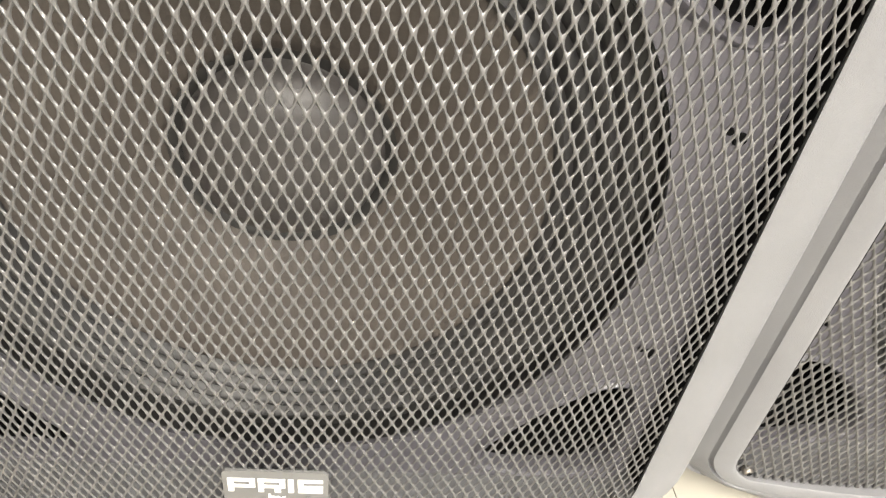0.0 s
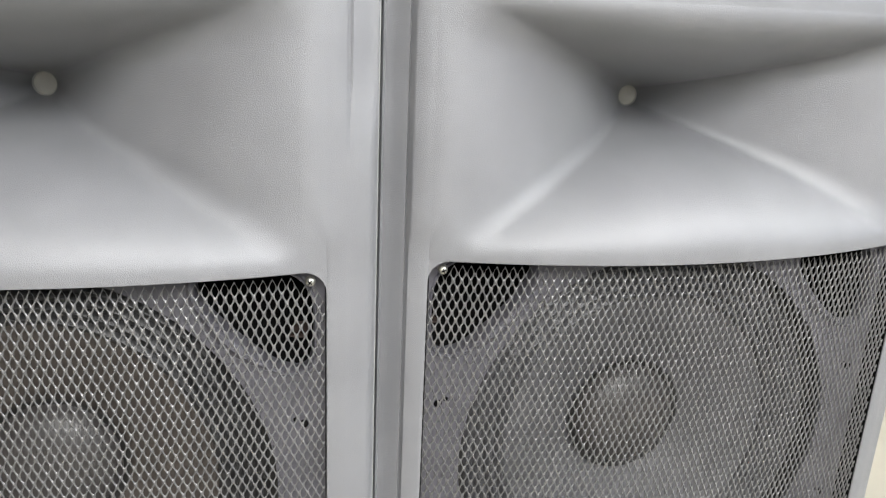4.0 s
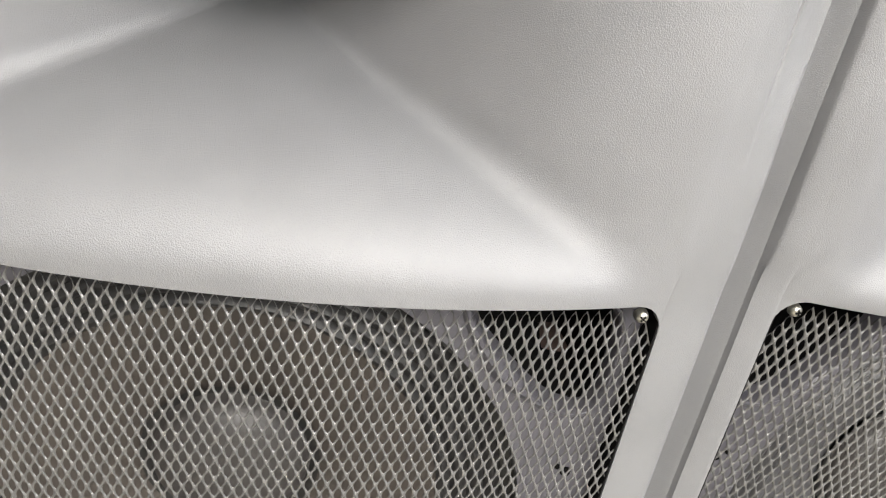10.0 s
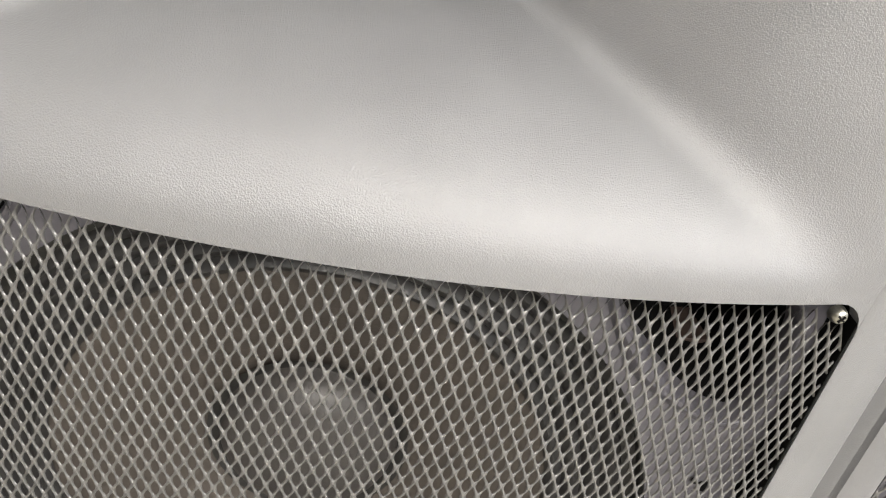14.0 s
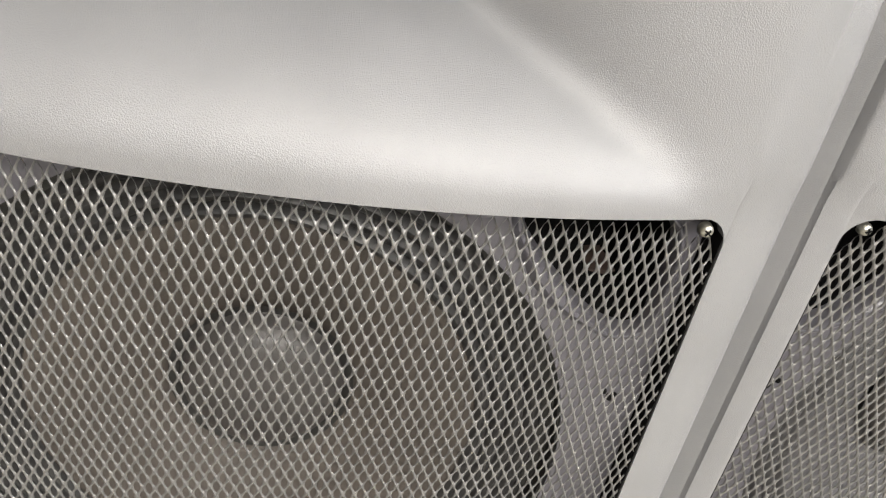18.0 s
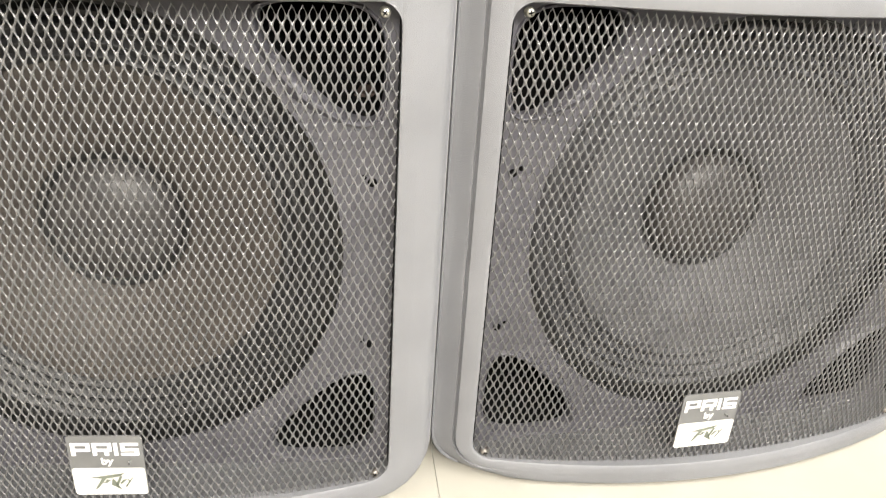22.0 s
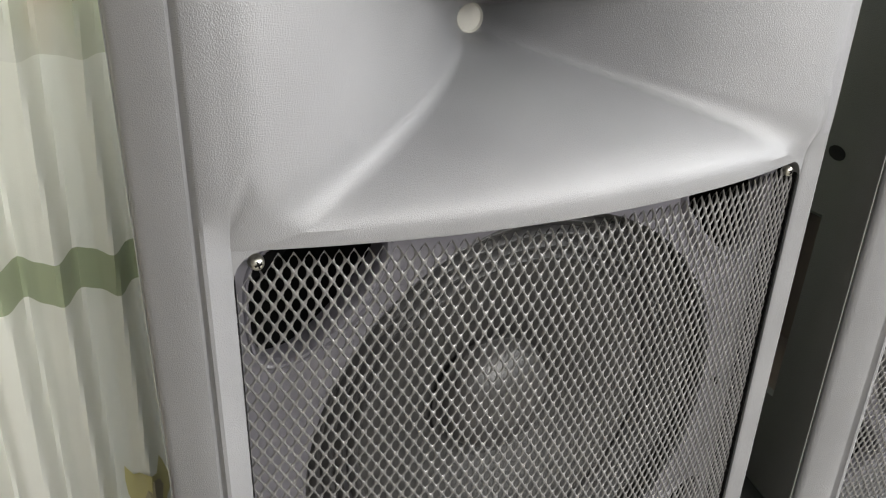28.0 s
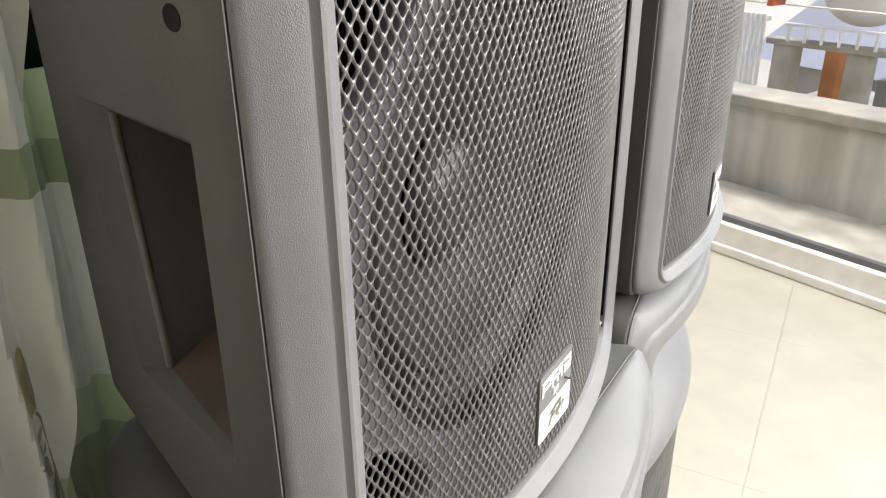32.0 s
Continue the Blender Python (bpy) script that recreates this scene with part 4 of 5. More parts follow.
def curtain(label, x0, x1, y, z0, z1, k, bands, fold, lean=0.0):
    """A hanging cloth of printed bands, drawn aside towards its foot by lean; bands hold (top height, material)."""
    root = thing("curtain", label, "curtain", "window curtains")
    n = int((x1 - x0) / 0.004)
    zs = [z0] + [b[0] for b in bands]
    for i, (zt, mat) in enumerate(bands):
        steps = max(1, int((zs[i + 1] - zs[i]) / (0.012 if lean else 0.05)))
        bm = bmesh.new()
        rows = []
        for s in range(steps + 1):
            z = zs[i] + (zs[i + 1] - zs[i]) * s / steps
            edge = x1 + lean * (min(z, 1.6) - 1.0)
            rows.append([(x, hang(x, z, y, k, fold), z) for x in (x0 + (edge - x0) * j / n for j in range(n + 1))])
        skin(bm, rows, closed=False)
        part("printed_band", bm, mat, root)
    root["span"] = (x0 + 0.004, x1 - 0.46 * lean - 0.004)
    return root


def on_cloth(root, name, outline, x, z, size, turn, y, k, mat, fold):
    """A printed shape that follows the folds of the cloth."""
    ca, sa = math.cos(radians(turn)), math.sin(radians(turn))
    x0, x1 = root["span"]
    bm = bmesh.new()
    loops = []
    for f in (1.0, 0.75, 0.5, 0.25, 0.02):
        loop = []
        for u, w in outline:
            px, pz = x + f * size * (u * ca - w * sa), z + f * size * (u * sa + w * ca)
            px = min(max(px, x0), x1)
            loop.append((px, hang(px, pz, y, k, fold) - 0.0022, pz))
        loops.append(loop)
    skin(bm, loops)
    return part(name, bm, mat, root)


PETAL = [(0, -0.5), (0.18, -0.46), (0.30, -0.25), (0.33, 0.05), (0.29, 0.34), (0.25, 0.5), (0.16, 0.34), (0.08, 0.46), (0.0, 0.5), (-0.08, 0.44), (-0.17, 0.33), (-0.27, 0.48), (-0.31, 0.2), (-0.32, -0.1), (-0.26, -0.35), (-0.14, -0.47)]
LEAF = [(0, -0.5), (0.14, -0.25), (0.20, 0.02), (0.12, 0.3), (0.0, 0.5), (-0.12, 0.28), (-0.17, 0.0), (-0.11, -0.28)]


def vine(root, pts, y, k, fold, r=0.0011):
    bm = bmesh.new()
    path = []
    for (ax, az), (bx, bz) in zip(pts, pts[1:]):
        for t in range(6):
            f = t / 6
            path.append((ax + (bx - ax) * f, az + (bz - az) * f))
    path.append(pts[-1])
    rows = []
    x0, x1 = root["span"]
    for i, (px, pz) in enumerate(path):
        px = min(max(px, x0), x1)
        qx, qz = path[min(i + 1, len(path) - 1)]
        ox, oz = path[max(i - 1, 0)]
        d = Vector((qx - ox, qz - oz)).normalized()
        yy = hang(px, pz, y, k, fold) - 0.0026
        rows.append([(px - d.y * r, yy, pz + d.x * r), (px + d.y * r, yy, pz - d.x * r)])
    skin(bm, rows, closed=False)
    return part("printed_vine", bm, C_VINE, root)


def sprig(root, x, z, y, k, fold, yellow=False, s=1.0):
    """A tulip with its stem, leaves and a looping vine."""
    on_cloth(root, "printed_tulip", PETAL, x, z, 0.082 * s, 4, y, k, C_YELLOW if yellow else C_TULIP, fold)
    on_cloth(root, "printed_petal", LEAF, x + 0.004 * s, z - 0.004, 0.070 * s, -3, y - 0.0015, k, C_LEAF if yellow else C_BAND, fold)
    vine(root, [(x, z - 0.041 * s), (x + 0.012 * s, z - 0.062 * s), (x + 0.034 * s, z - 0.085 * s), (x + 0.05 * s, z - 0.092 * s)], y, k, fold)
    for dx, dz, t, sz in ((-0.005, -0.066, 80, 0.030), (0.040, -0.070, 12, 0.044), (-0.012, -0.104, 30, 0.046), (0.085, -0.052, -20, 0.04)):
        on_cloth(root, "printed_leaf", LEAF, x + dx * s, z + dz * s, sz * s, t, y, k, C_LEAF if dz < -0.06 else C_TULIP, fold)
    vine(root, [(x - 0.045 * s, z - 0.125 * s), (x - 0.005 * s, z - 0.133 * s), (x + 0.03 * s, z - 0.120 * s), (x + 0.060 * s, z - 0.098 * s), (x + 0.095 * s, z - 0.09 * s)], y, k, fold)
    vine(root, [(x + 0.03 * s, z - 0.120 * s), (x + 0.012 * s, z - 0.15 * s), (x + 0.012 * s, z - 0.185 * s), (x + 0.03 * s, z - 0.20 * s)], y, k, fold)
    for a in range(5):
        on_cloth(root, "printed_blossom", LEAF, x + (0.075 + 0.010 * math.cos(a * 1.257 + 0.3)) * s, z + (0.004 + 0.010 * math.sin(a * 1.257 + 0.3)) * s, 0.017 * s, a * 72 - 72, y, k, C_VINE, fold)


BANDS = [(0.50, C_BAND), (0.56, C_GREEN), (0.775, C_WHITE), (0.818, C_BAND), (1.02, C_GREEN), (2.45, C_SOFT)]
main_curtain = curtain("pale green and white curtain printed with tulips", -0.135, 0.80, 0.47, 0.04, 2.45, 0.4, BANDS, flat_fold)
for x, z, yel, k in ((0.036, 0.700, False, 1.0), (-0.085, 0.95, False, 0.8), (0.29, 0.69, False, 1.0)):
    sprig(main_curtain, x, z, 0.47, 0.4, flat_fold, yel, k)
on_cloth(main_curtain, "printed_tulip", PETAL, -0.055, 0.585, 0.085, 62, 0.47, 0.4, C_YELLOW, flat_fold)
on_cloth(main_curtain, "printed_seed_head", LEAF, 0.062, 0.515, 0.07, 20, 0.47, 0.4, C_LEAF, flat_fold)
curtain("short pale green curtain hanging in shade below the dark gap sheet", -0.32, -0.139, 0.47, 0.04, 0.93, 0.4, [(0.50, C_BAND), (0.56, C_GREEN), (0.775, C_WHITE), (0.818, C_BAND), (0.93, C_GREEN)], flat_fold)
side_curtain = curtain("gathered pale green and white curtain printed with tulips", -0.62, -0.307, 0.366, 0.04, 2.45, 1.9, [(0.30, C_SOFT), (0.56, C_GREEN), (0.820, C_WHITE), (0.858, C_BAND), (1.02, C_WHITE), (2.45, C_SOFT)], near_fold, 0.125)
on_cloth(side_curtain, "printed_tulip", PETAL, -0.372, 1.135, 0.070, 10, 0.366, 1.9, C_YELLOW, near_fold)
on_cloth(side_curtain, "printed_leaf", LEAF, -0.385, 1.080, 0.045, 40, 0.366, 1.9, C_LEAF, near_fold)
for x, z, yel in ((-0.375, 0.67, True), (-0.44, 0.60, True)):
    sprig(side_curtain, x, z, 0.366, 1.9, near_fold, yel, 0.75)
curtain("pale green and white window curtain ending at sill height", 0.80, 1.34, 0.47, 0.92, 2.45, 0.4, [(0.98, C_BAND), (2.45, C_SOFT)], folds)
# An added dark sheet paints the shaded gap, with a scalloped edge.
dark_cloth = thing("dark_cloth", "blackish green scalloped sheet painting the dark gap between curtains", "cloth")
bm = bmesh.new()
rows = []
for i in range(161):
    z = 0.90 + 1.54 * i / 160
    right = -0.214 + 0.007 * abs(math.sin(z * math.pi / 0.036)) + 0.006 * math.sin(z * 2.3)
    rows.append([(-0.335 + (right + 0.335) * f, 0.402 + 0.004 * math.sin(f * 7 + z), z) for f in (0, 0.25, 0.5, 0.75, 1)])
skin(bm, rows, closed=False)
part("cloth", bm, GAP_SHADE, dark_cloth)
rod_thing = thing("curtain_rail", "white metal curtain rail", "curtain rail")
part("rail", rod(bmesh.new(), (-0.8, 0.45, 2.47), (1.4, 0.45, 2.47), 0.012), FRAME, rod_thing)
for x in (-0.7, 0.3, 1.3):
    part("bracket", box(bmesh.new(), x - 0.012, x + 0.012, 0.45, 0.68, 2.455, 2.485, 0.003), FRAME, rod_thing)

# tan cloth with a scalloped hem beyond the stacks
tan = thing("hanging_cloth", "tan brown cloth with a scalloped hem hanging by the cream wall", "cloth")
bm = bmesh.new()
rows = []
for s in range(9):
    row = []
    for j in range(61):
        x = 0.935 + 0.50 * j / 60
        z = (0.062 - 0.022 * abs(math.sin(j * math.pi / 5))) * (1 - s / 8) + 0.90 * s / 8
        row.append((x, 0.55 + 0.02 * math.sin(j * 0.55) * (1 - 0.05 * s), z))
    rows.append(row)
skin(bm, rows, closed=False)
part("cloth", bm, C_TAN, tan)
part("hanging_rod", rod(bmesh.new(), (0.90, 0.55, 0.90), (1.46, 0.55, 0.90), 0.01), FRAME, tan)
for x in (0.91, 1.45):
    part("bracket", box(bmesh.new(), x - 0.01, x + 0.01, 0.55, 0.68, 0.89, 0.91, 0.002), FRAME, tan)

# ---- clutter beside the stacks ----
BLACK = material("black_equipment_paint", (0.015, 0.015, 0.016), 0.45, vary=0.3, vary_scale=30)
CREAM = material("cream_laminate", (0.66, 0.62, 0.50), 0.4, vary=0.05)
BOARD = material("stained_brown_board", (0.14, 0.07, 0.034), 0.5, vary=0.35, vary_scale=9)
RED = material("red_plastic", (0.5, 0.02, 0.02), 0.4)
GREENISH = material("dark_green_plastic", (0.03, 0.05, 0.03), 0.4)

table = thing("side_table", "low cream laminate table with a stained brown board on its top", "table")
part("tabletop", box(bmesh.new(), -1.35, -0.52, 0.30, 0.64, 0.545, 0.575, 0.004), CREAM, table)
part("back_panel", box(bmesh.new(), -1.35, -0.50, 0.645, 0.675, 0.0, 0.95, 0.003), CREAM, table)
for x in (-1.33, -0.56):
    for y in (0.33, 0.60):
        part("leg", box(bmesh.new(), x, x + 0.035, y, y + 0.035, 0.0, 0.545, 0.003), CREAM, table)
board = thing("wooden_board", "stained brown wooden board lying on the table", "board")
part("board", box(bmesh.new(), -1.1, -0.53, 0.30, 0.56, 0.577, 0.596, 0.003), BOARD, board)
part("edge_strip", box(bmesh.new(), -1.1, -0.53, 0.284, 0.2985, 0.572, 0.597, 0.002), BLACK, board)
mixer = thing("amplifier", "black audio amplifier standing on a cream shelf", "amplifier")
part("case", box(bmesh.new(), -1.0, -0.58, 0.50, 0.642, 0.750, 0.97, 0.006), BLACK, mixer)
part("front_plate", box(bmesh.new(), -0.99, -0.59, 0.492, 0.4995, 0.76, 0.96, 0.002), BLACK, mixer)
for i in range(5):
    part("knob", rod(bmesh.new(), (-0.64 - 0.07 * i, 0.4915, 0.90), (-0.64 - 0.07 * i, 0.478, 0.90), 0.012), GREENISH, mixer)
part("red_lamp", rod(bmesh.new(), (-0.63, 0.4915, 0.805), (-0.63, 0.482, 0.805), 0.007), RED, mixer)
shelf = thing("wall_shelf", "cream shelf board on the back panel above the table", "shelf")
part("shelf_board", box(bmesh.new(), -1.05, -0.54, 0.47, 0.644, 0.730, 0.748, 0.003), CREAM, shelf)
for x in (-1.0, -0.60):
    part("bracket", box(bmesh.new(), x, x + 0.02, 0.52, 0.644, 0.69, 0.7295, 0.002), CREAM, shelf)
rack = thing("equipment_case", "black equipment case on the floor under the table", "case")
part("case", box(bmesh.new(), -1.15, -0.53, 0.26, 0.60, 0.002, 0.36, 0.01), BLACK, rack)
for i in range(8):
    part("vent_slat", box(bmesh.new(), -1.08, -0.60, 0.252, 0.2585, 0.06 + 0.03 * i, 0.073 + 0.03 * i, 0.001), BLACK, rack)
stand = thing("microphone_stand", "short chrome stand tube with a black clamp", "stand")
part("tube", rod(bmesh.new(), (-0.600, 0.30, 0.36), (-0.572, 0.272, 0.545), 0.008), STEEL, stand)
part("clamp", rod(bmesh.new(), (-0.574, 0.274, 0.525), (-0.570, 0.270, 0.562), 0.013), BLACK, stand)
part("handle", rod(bmesh.new(), (-0.650, 0.272, 0.568), (-0.555, 0.272, 0.575), 0.010), BLACK, stand)


def cable(points, r, label):
    cu = bpy.data.curves.new("cable", "CURVE")
    cu.dimensions, cu.bevel_depth, cu.bevel_resolution = "3D", r, 2
    sp = cu.splines.new("NURBS")
    sp.points.add(len(points) - 1)
    for p, co in zip(sp.points, points):
        p.co = (*co, 1)
    sp.use_endpoint_u, sp.order_u = True, 4
    tmp = bpy.data.objects.new("cable", cu)
    scene.collection.objects.link(tmp)
    bpy.context.view_layer.update()
    me = bpy.data.meshes.new_from_object(tmp.evaluated_get(bpy.context.evaluated_depsgraph_get()))
    bpy.data.objects.remove(tmp)
    me.materials.append(BLACK)
    me.shade_smooth()
    return tagged(new("cable", me), label, "cable", "cables")


cable([(-0.50, 0.50, 0.70), (-0.56, 0.46, 0.73), (-0.62, 0.46, 0.72), (-0.68, 0.47, 0.745), (-0.72, 0.482, 0.80)], 0.004, "black cable hanging in front of the shelf by the amplifier")
cable([(-0.50, 0.40, 0.50), (-0.58, 0.36, 0.46), (-0.62, 0.32, 0.40), (-0.66, 0.30, 0.362), (-0.75, 0.32, 0.364)], 0.004, "black cable hanging under the table edge")
cable([(-0.50, 0.42, 0.52), (-0.57, 0.39, 0.45), (-0.63, 0.35, 0.39), (-0.70, 0.33, 0.364), (-0.80, 0.36, 0.364)], 0.0035, "black cable hanging under the table edge")

# ---- outside ----
ASPHALT = material("grey_ground", (0.16, 0.155, 0.14), 0.9, grain=0.5, grain_scale=20, vary=0.3, vary_scale=0.6)
TANK = material("brushed_tank_steel", (0.70, 0.69, 0.68), 0.35, metal=0.3, vary=0.12, vary_scale=3)
BLUE = material("blue_tank_print", (0.03, 0.16, 0.48), 0.4, vary=0.08)
ROOF = material("blue_grey_sheet_roof", (0.22, 0.24, 0.29), 0.6, vary=0.15, vary_scale=1)
ROOF_PALE = material("weathered_grey_roof", (0.42, 0.41, 0.38), 0.8, vary=0.2, vary_scale=2)
HOUSE = material("pale_house_plaster", (0.52, 0.50, 0.46), 0.8, vary=0.15, vary_scale=1)
MINT = material("pale_mint_plaster", (0.36, 0.52, 0.45), 0.8, vary=0.12, vary_scale=2)
LEAVES = material("green_leaves", (0.07, 0.13, 0.03), 0.6, vary=0.5, vary_scale=4)
BARK = material("brown_bark", (0.10, 0.07, 0.045), 0.9, vary=0.3)
WHITE = material("white_paint_outdoors", (0.72, 0.71, 0.68), 0.5, vary=0.1, vary_scale=20)
JUNK_BLUE = material("blue_crate_plastic", (0.10, 0.17, 0.30), 0.5, vary=0.2)
ORANGE = material("terracotta", (0.45, 0.16, 0.06), 0.8, vary=0.2)

bm = bmesh.new()
bm.faces.new([bm.verts.new(p) for p in ((2.3, -60, -3.0), (400, -300, -3.0), (400, 300, -3.0), (2.3, 60, -3.0))])
bm.faces.new([bm.verts.new(p) for p in ((-300, -300, -3.01), (400, -300, -3.01), (400, 300, -3.01), (-300, 300, -3.01))])
tagged(part("ground", bm, ASPHALT, None, smooth=False), "grey ground reaching to the horizon", "ground", kind="structure")

parapet = thing("concrete_wall", "stained grey concrete wall with a ledge outside the glazing", "wall", kind="structure")
part("wall_face", box(bmesh.new(), -2.0, 4.0, 0.95, 1.12, -3.0, 0.215, m=SIDE), STREAKED, parapet, smooth=False)
part("ledge", box(bmesh.new(), -2.0, 4.0, 0.92, 1.15, 0.215, 0.262, 0.008, m=SIDE), CONCRETE, parapet, smooth=False)
part("roof_slab", box(bmesh.new(), -2.0, 4.0, 1.12, 4.5, -0.55, -0.40, m=SIDE), CONCRETE, parapet, smooth=False)
part("balcony_floor", box(bmesh.new(), -2.0, 4.0, 0.06, 0.90, -0.30, -0.12, m=SIDE), CONCRETE, parapet, smooth=False)

rail = thing("balcony_rail", "white tubular balcony handrail with a thin wire below", "railing")
part("handrail", box(bmesh.new(), -0.9, 2.2, 0.300, 0.345, 0.795, 0.838, 0.006, m=SIDE), WHITE, rail)
part("wire", rod(bmesh.new(), SIDE @ Vector((-0.9, 0.32, 0.722)), SIDE @ Vector((2.2, 0.32, 0.70)), 0.003, seg=8), WHITE, rail)
for x in (-0.88, 2.18):
    part("rail_post", rod(bmesh.new(), SIDE @ Vector((x, 0.322, -0.12)), SIDE @ Vector((x, 0.322, 0.80)), 0.018), WHITE, rail)
post = thing("red_post", "red-brown painted steel post fixed to the balcony rail", "post")
bm = bmesh.new()
lower = [(-0.305, 0.235, 0.735), (-0.247, 0.235, 0.75), (-0.247, 0.298, 0.75), (-0.305, 0.298, 0.735)]
skin(bm, [[SIDE @ Vector(p) for p in lower], [SIDE @ Vector((x * 0.97 + (0.115 if x > -0.3 else 0.09), y, 1.9)) for x, y, z in lower]], cap=(True, True))
part("post", bm, POST, post, smooth=False)
bm = bmesh.new()
lower = [(-0.327, 0.225, 0.72), (-0.307, 0.225, 0.72), (-0.307, 0.299, 0.72), (-0.327, 0.299, 0.72)]
skin(bm, [[SIDE @ Vector(p) for p in lower], [SIDE @ Vector((x * 0.97 + 0.09, y, 1.9)) for x, y, z in lower]], cap=(True, True))
part("flange", bm, POST, post, smooth=False)
part("clamp", box(bmesh.new(), -0.320, -0.250, 0.2985, 0.352, 0.785, 0.85, 0.003, m=SIDE), POST, post)

tank = thing("water_tank", "round steel water tank with a blue printed arc on concrete pillars", "water tank")
T = SIDE @ pose(-1.02, 2.5, 0.63) @ Matrix.Scale(0.93, 4) @ pose(0, 0, 0, 0, 0, 14)


def disc(bm, m, prof, seg=48):
    loops = [[m @ Vector((r * math.cos(2 * math.pi * k / seg), y, r * math.sin(2 * math.pi * k / seg))) for k in range(seg)] for r, y in prof]
    skin(bm, loops)
    return bm


part("drum", disc(bmesh.new(), T, [(0.001, -0.10), (0.10, -0.095), (0.20, -0.07), (0.26, -0.03), (0.285, 0.03), (0.29, 0.10), (0.29, 0.9), (0.25, 1.0), (0.001, 1.05)]), TANK, tank)
bm = bmesh.new()
rows = []
for r, y in ((0.135, -0.098), (0.19, -0.085), (0.25, -0.050)):
    rows.append([T @ Vector((r * math.cos(a), y - 0.006, r * math.sin(a))) for a in (math.pi * (0.03 + 0.94 * k / 40) for k in range(41))])
skin(bm, rows, closed=False)
part("blue_arc", bm, BLUE, tank, "blue printed arc")
for i in range(6):
    a = math.pi * (0.80 - 0.60 * i / 5)
    m = T @ Matrix.Translation((0.192 * math.cos(a), -0.100, 0.192 * math.sin(a))) @ pose(0, 0, 0, 0, 90 - math.degrees(a), 0)
    part("white_bar", box(bmesh.new(), -0.021, 0.021, -0.004, 0.004, -0.036, 0.036, 0.004, m=m), WHITE, tank, "pale bar of worn print", smooth=False)
part("outlet", disc(bmesh.new(), T, [(0.06, -0.10), (0.06, -0.14), (0.03, -0.15), (0.001, -0.15)], 20), TANK, tank)
for x in (-1.46, -1.02):
    part("cradle_leg", box(bmesh.new(), x, x + 0.12, 2.38, 2.52, -0.40, 0.24, 0.01, m=SIDE), CONCRETE, tank)
part("cradle_beam", box(bmesh.new(), -1.50, -0.72, 2.36, 2.46, 0.24, 0.275, 0.004, m=SIDE), CONCRETE, tank)
for i in range(7):
    part("cradle_bar", box(bmesh.new(), -1.36 + 0.10 * i, -1.345 + 0.10 * i, 2.33, 2.345, 0.27, 0.36, 0.002, m=SIDE), WHITE, tank)
part("cradle_rail", box(bmesh.new(), -1.38, -0.72, 2.325, 2.35, 0.36, 0.375, 0.002, m=SIDE), WHITE, tank)

fence = thing("slatted_fence", "white slatted fence panel beyond the ledge", "fence")
for i in range(9):
    part("slat", box(bmesh.new(), -1.84 + 0.034 * i, -1.82 + 0.034 * i, 2.4, 2.42, -0.40, 0.40, 0.002, m=SIDE), WHITE, fence)
for z in (-0.10, 0.36):
    part("fence_rail", box(bmesh.new(), -1.86, -1.53, 2.42, 2.44, z, z + 0.03, 0.002, m=SIDE), WHITE, fence)
for x, y, w, h, mat, lab, nm in ((-1.30, 2.9, 0.16, 0.45, JUNK_BLUE, "faded blue plastic drum crate on the roof slab", "crate"), (-1.12, 3.1, 0.22, 0.38, CONCRETE, "broken grey concrete block on the roof slab", "concrete_block"),
                                 (-1.25, 2.65, 0.12, 0.24, WHITE, "small white plastic box on the roof slab", "plastic_box"), (-0.72, 2.6, 0.22, 0.36, CONCRETE, "rough grey concrete block on the roof slab", "concrete_block"),
                                 (-1.32, 2.75, 0.10, 0.58, ORANGE, "terracotta flue pipe on the roof slab", "flue_pipe"), (-0.60, 2.9, 0.14, 0.72, ORANGE, "tall terracotta flue pipe on the roof slab", "flue_pipe"),
                                 (-0.95, 2.8, 0.18, 0.28, BOARD, "brown wooden box on the roof slab", "wooden_box")):
    ob = part(nm, box(bmesh.new(), x, x + w, y, y + 0.15, -0.40, -0.40 + h, 0.012, m=SIDE), mat, None)
    tagged(ob, lab, nm.replace("_", " "))


def house(x, y, w, d, h, wall_mat, roof_mat, turn, label):
    root = thing("house", label, "house", "houses in the distance")
    m = pose(x, y, -3.0, 0, 0, turn)
    part("wall", box(bmesh.new(), -w / 2, w / 2, -d / 2, d / 2, 0, h, m=m), wall_mat, root, smooth=False)
    bm = bmesh.new()
    o = 0.4
    a = [bm.verts.new(m @ Vector(p)) for p in ((-w / 2 - o, -d / 2 - o, h), (w / 2 + o, -d / 2 - o, h), (w / 2 + o, d / 2 + o, h), (-w / 2 - o, d / 2 + o, h), (-w / 2 - o, 0, h + d * 0.28), (w / 2 + o, 0, h + d * 0.28))]
    for f in ((0, 1, 5, 4), (2, 3, 4, 5), (0, 4, 3), (1, 2, 5), (0, 3, 2, 1)):
        bm.faces.new([a[i] for i in f])
    part("roof", bm, roof_mat, root, smooth=False)
    for i in range(int(w // 1.6)):
        wx = -w / 2 + 0.8 + 1.6 * i
        fr = part("window", box(bmesh.new(), wx - 0.4, wx + 0.4, -d / 2 - 0.05, -d / 2 + 0.02, h - 1.7, h - 0.7, m=m), WHITE, root, smooth=False)
        part("pane", box(bmesh.new(), wx - 0.33, wx + 0.33, -d / 2 - 0.06, -d / 2 - 0.052, h - 1.63, h - 0.77, m=m), GASKET, fr, smooth=False)
    return root


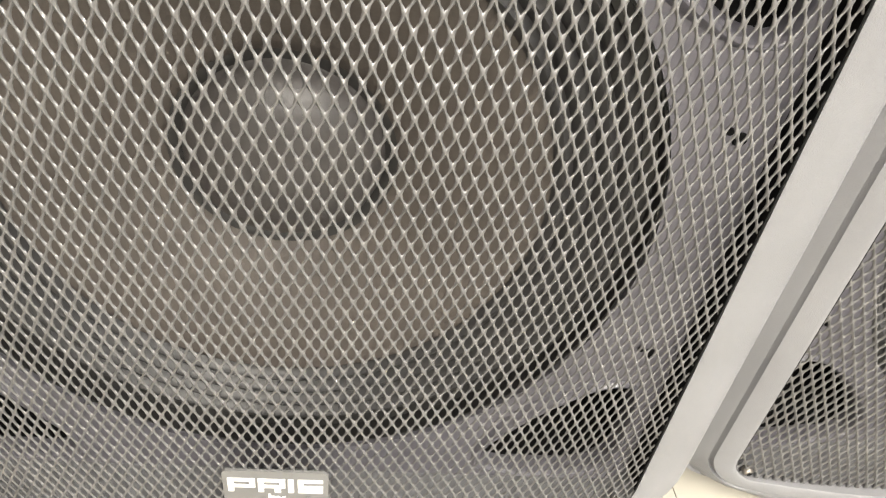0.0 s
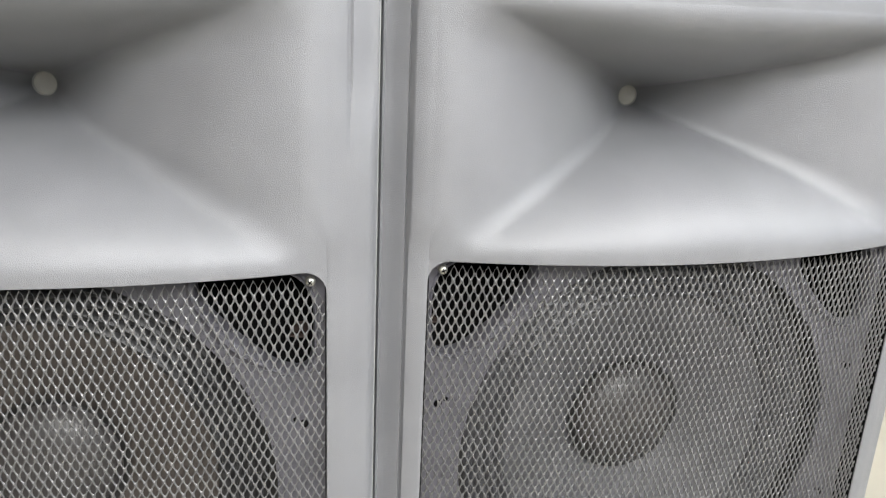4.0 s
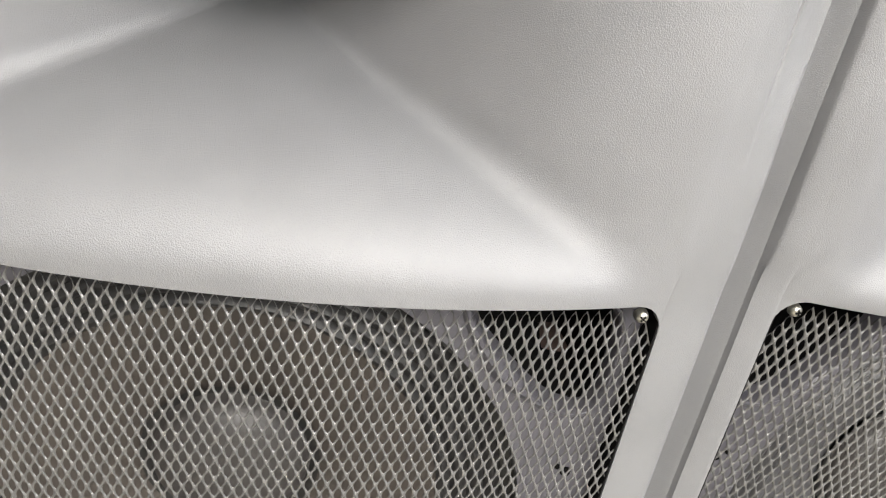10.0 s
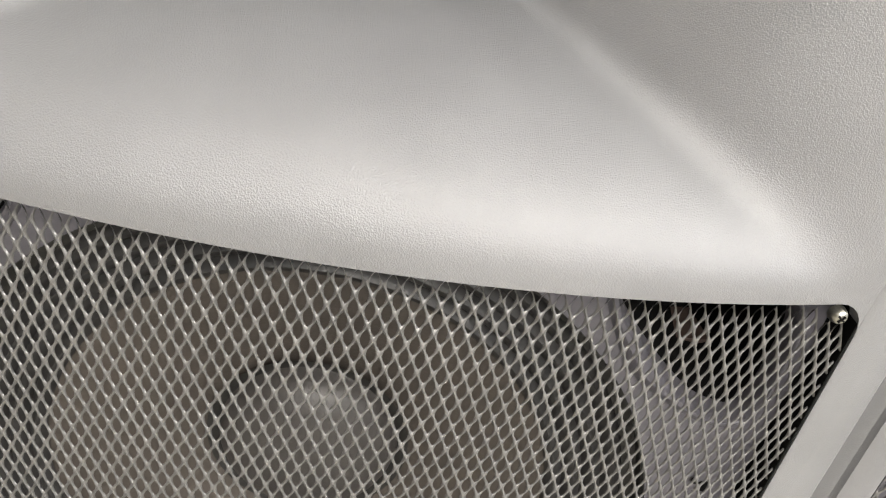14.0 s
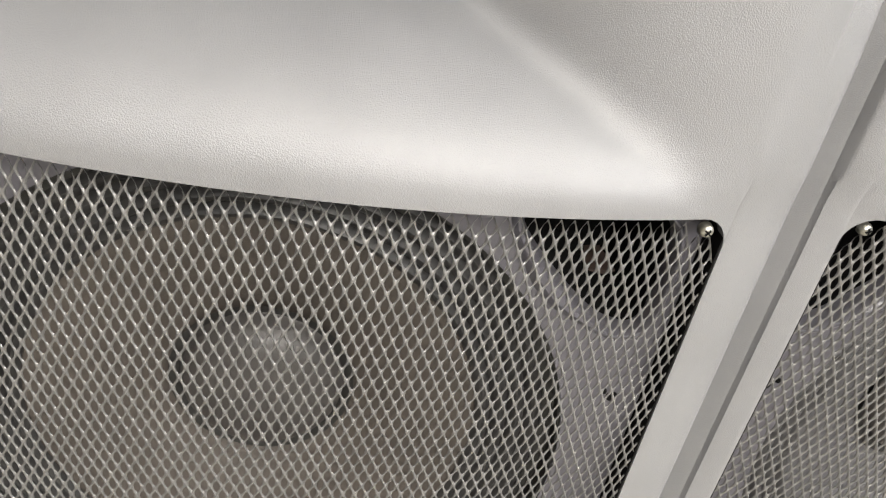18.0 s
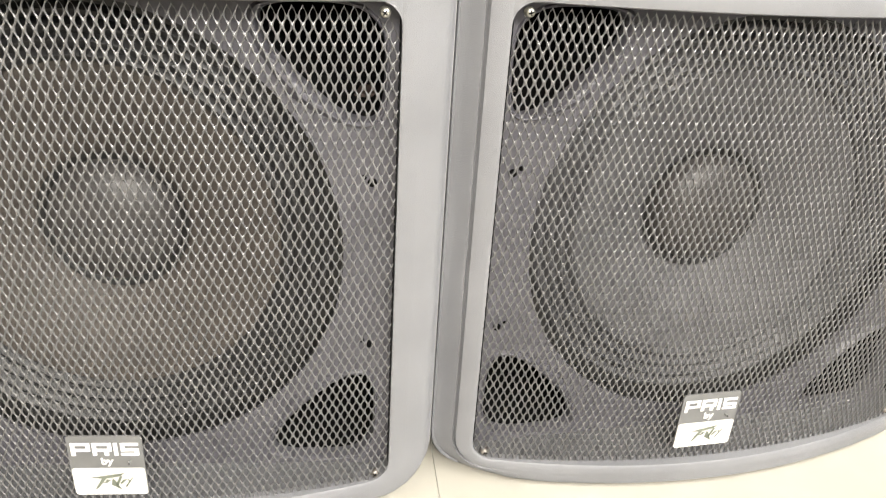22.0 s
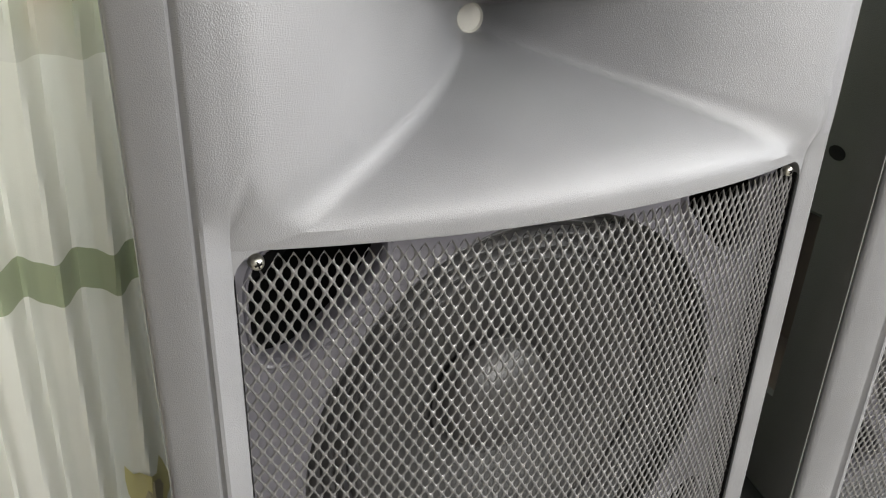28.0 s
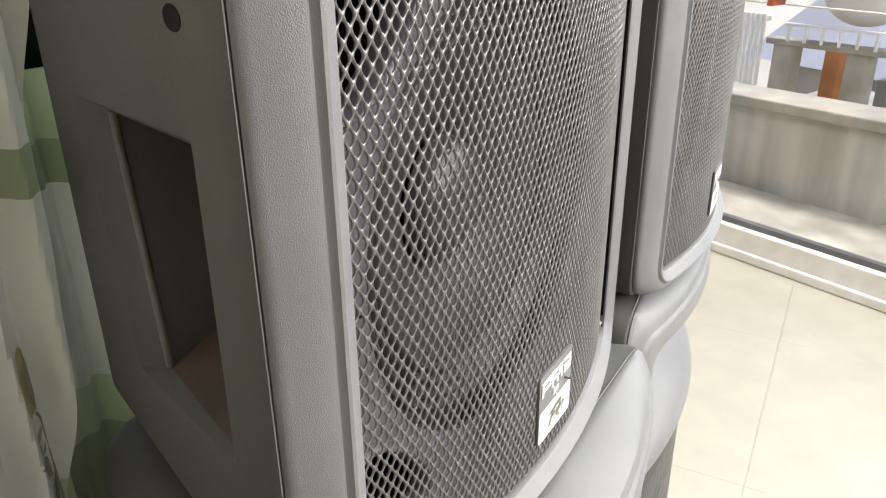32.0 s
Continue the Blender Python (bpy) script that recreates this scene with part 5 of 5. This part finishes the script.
def beyond(x, y):
    p = SIDE @ Vector((x, y, 0))
    return p.x, p.y


house(*beyond(-4.6, 8.5), 4.5, 4, 1.9, MINT, HOUSE, 80, "pale mint house with a light roof in the distance")
house(*beyond(-0.9, 7.5), 4, 3.6, 2.5, HOUSE, ROOF, 60, "pale house with a blue-grey sheet roof")
house(*beyond(-7.5, 15.0), 6, 5, 2.6, HOUSE, ROOF_PALE, 100, "pale house with a weathered grey roof in the distance")
house(*beyond(-3.0, 17.0), 7, 5, 2.9, HOUSE, HOUSE, 75, "pale house in the distance")


def tree(x, y, h, r, label):
    root = thing("tree", label, "tree", "trees in the distance")
    part("trunk", rod(bmesh.new(), (x, y, -3.0), (x, y, -3.0 + h * 0.6), 0.14, 0.07), BARK, root)
    rnd = random.Random(int(x * 10 + y))
    bm = bmesh.new()
    for i in range(1600):
        d = Vector((rnd.gauss(0, 1), rnd.gauss(0, 1), rnd.gauss(0, 0.8)))
        d = d.normalized() * r * (rnd.random() ** 0.4) * (0.75 + 0.25 * math.sin(5 * d.x + 3 * d.z))
        c = Vector((x, y, -3.0 + h * 0.75)) + d
        q = Euler((rnd.random() * 6, rnd.random() * 6, rnd.random() * 6)).to_matrix()
        s = 0.07 + 0.06 * rnd.random()
        bm.faces.new([bm.verts.new(c + q @ Vector(p)) for p in ((-s, 0, 0), (0, -s * 0.5, 0.04), (s, 0, 0), (0, s * 0.5, 0.04))])
    part("crown", bm, LEAVES, root, smooth=False)


tree(*beyond(-6.2, 11.5), 3.6, 1.5, "green leafy tree in the distance")
tree(*beyond(-3.6, 12.5), 3.4, 1.6, "green leafy tree in the distance")
tree(*beyond(-2.0, 11.0), 3.8, 1.7, "green leafy tree in the distance")
tree(*beyond(-10.0, 22.0), 5.0, 2.4, "green leafy tree in the distance")

# ---- floor tiles ----
TW = 0.60
LAY = pose(0.024, -0.105, 0.0, 0, 0, 2.8)
tile_me = None
cut_at, cut_way = SIDE @ Vector((0, -0.03, 0)), (SIDE.to_3x3() @ Vector((0, 1, 0)))
for i in range(-6, 4):
    for j in range(-5, 2):
        mid = Vector((TW * (i + 0.5), TW * (j + 0.5), 0))
        spots = [LAY @ (mid + Vector((a, b, 0))) for a in (-TW / 2, TW / 2) for b in (-TW / 2, TW / 2)]
        if max(p.y for p in spots) < -2.75 or min(p.y for p in spots) > 0.66 or (LAY @ mid).x < -3.2:
            continue
        over = [(p - cut_at).dot(cut_way) for p in spots]
        if min(over) > -0.01:
            continue
        crossing = max(over) > 0
        if tile_me is None or crossing:
            bm = box(bmesh.new(), -TW / 2 + 0.0002, TW / 2 - 0.0002, -TW / 2 + 0.0003, TW / 2 - 0.0003, -0.004, 0.0, 0.0002, 1)
            if crossing:
                bmesh.ops.bisect_plane(bm, geom=bm.verts[:] + bm.edges[:] + bm.faces[:], plane_co=LAY.inverted() @ cut_at - mid, plane_no=LAY.inverted().to_3x3() @ cut_way, clear_outer=True)
            ob = part("tile", bm, FLOOR, floor_bed, smooth=False)
            if not crossing:
                tile_me = ob.data
        else:
            ob = new("tile", tile_me)
            ob.parent = floor_bed
        ob.location = LAY @ mid + Vector((0, 0, -0.0005))
        ob.rotation_euler.z = radians(2.8)
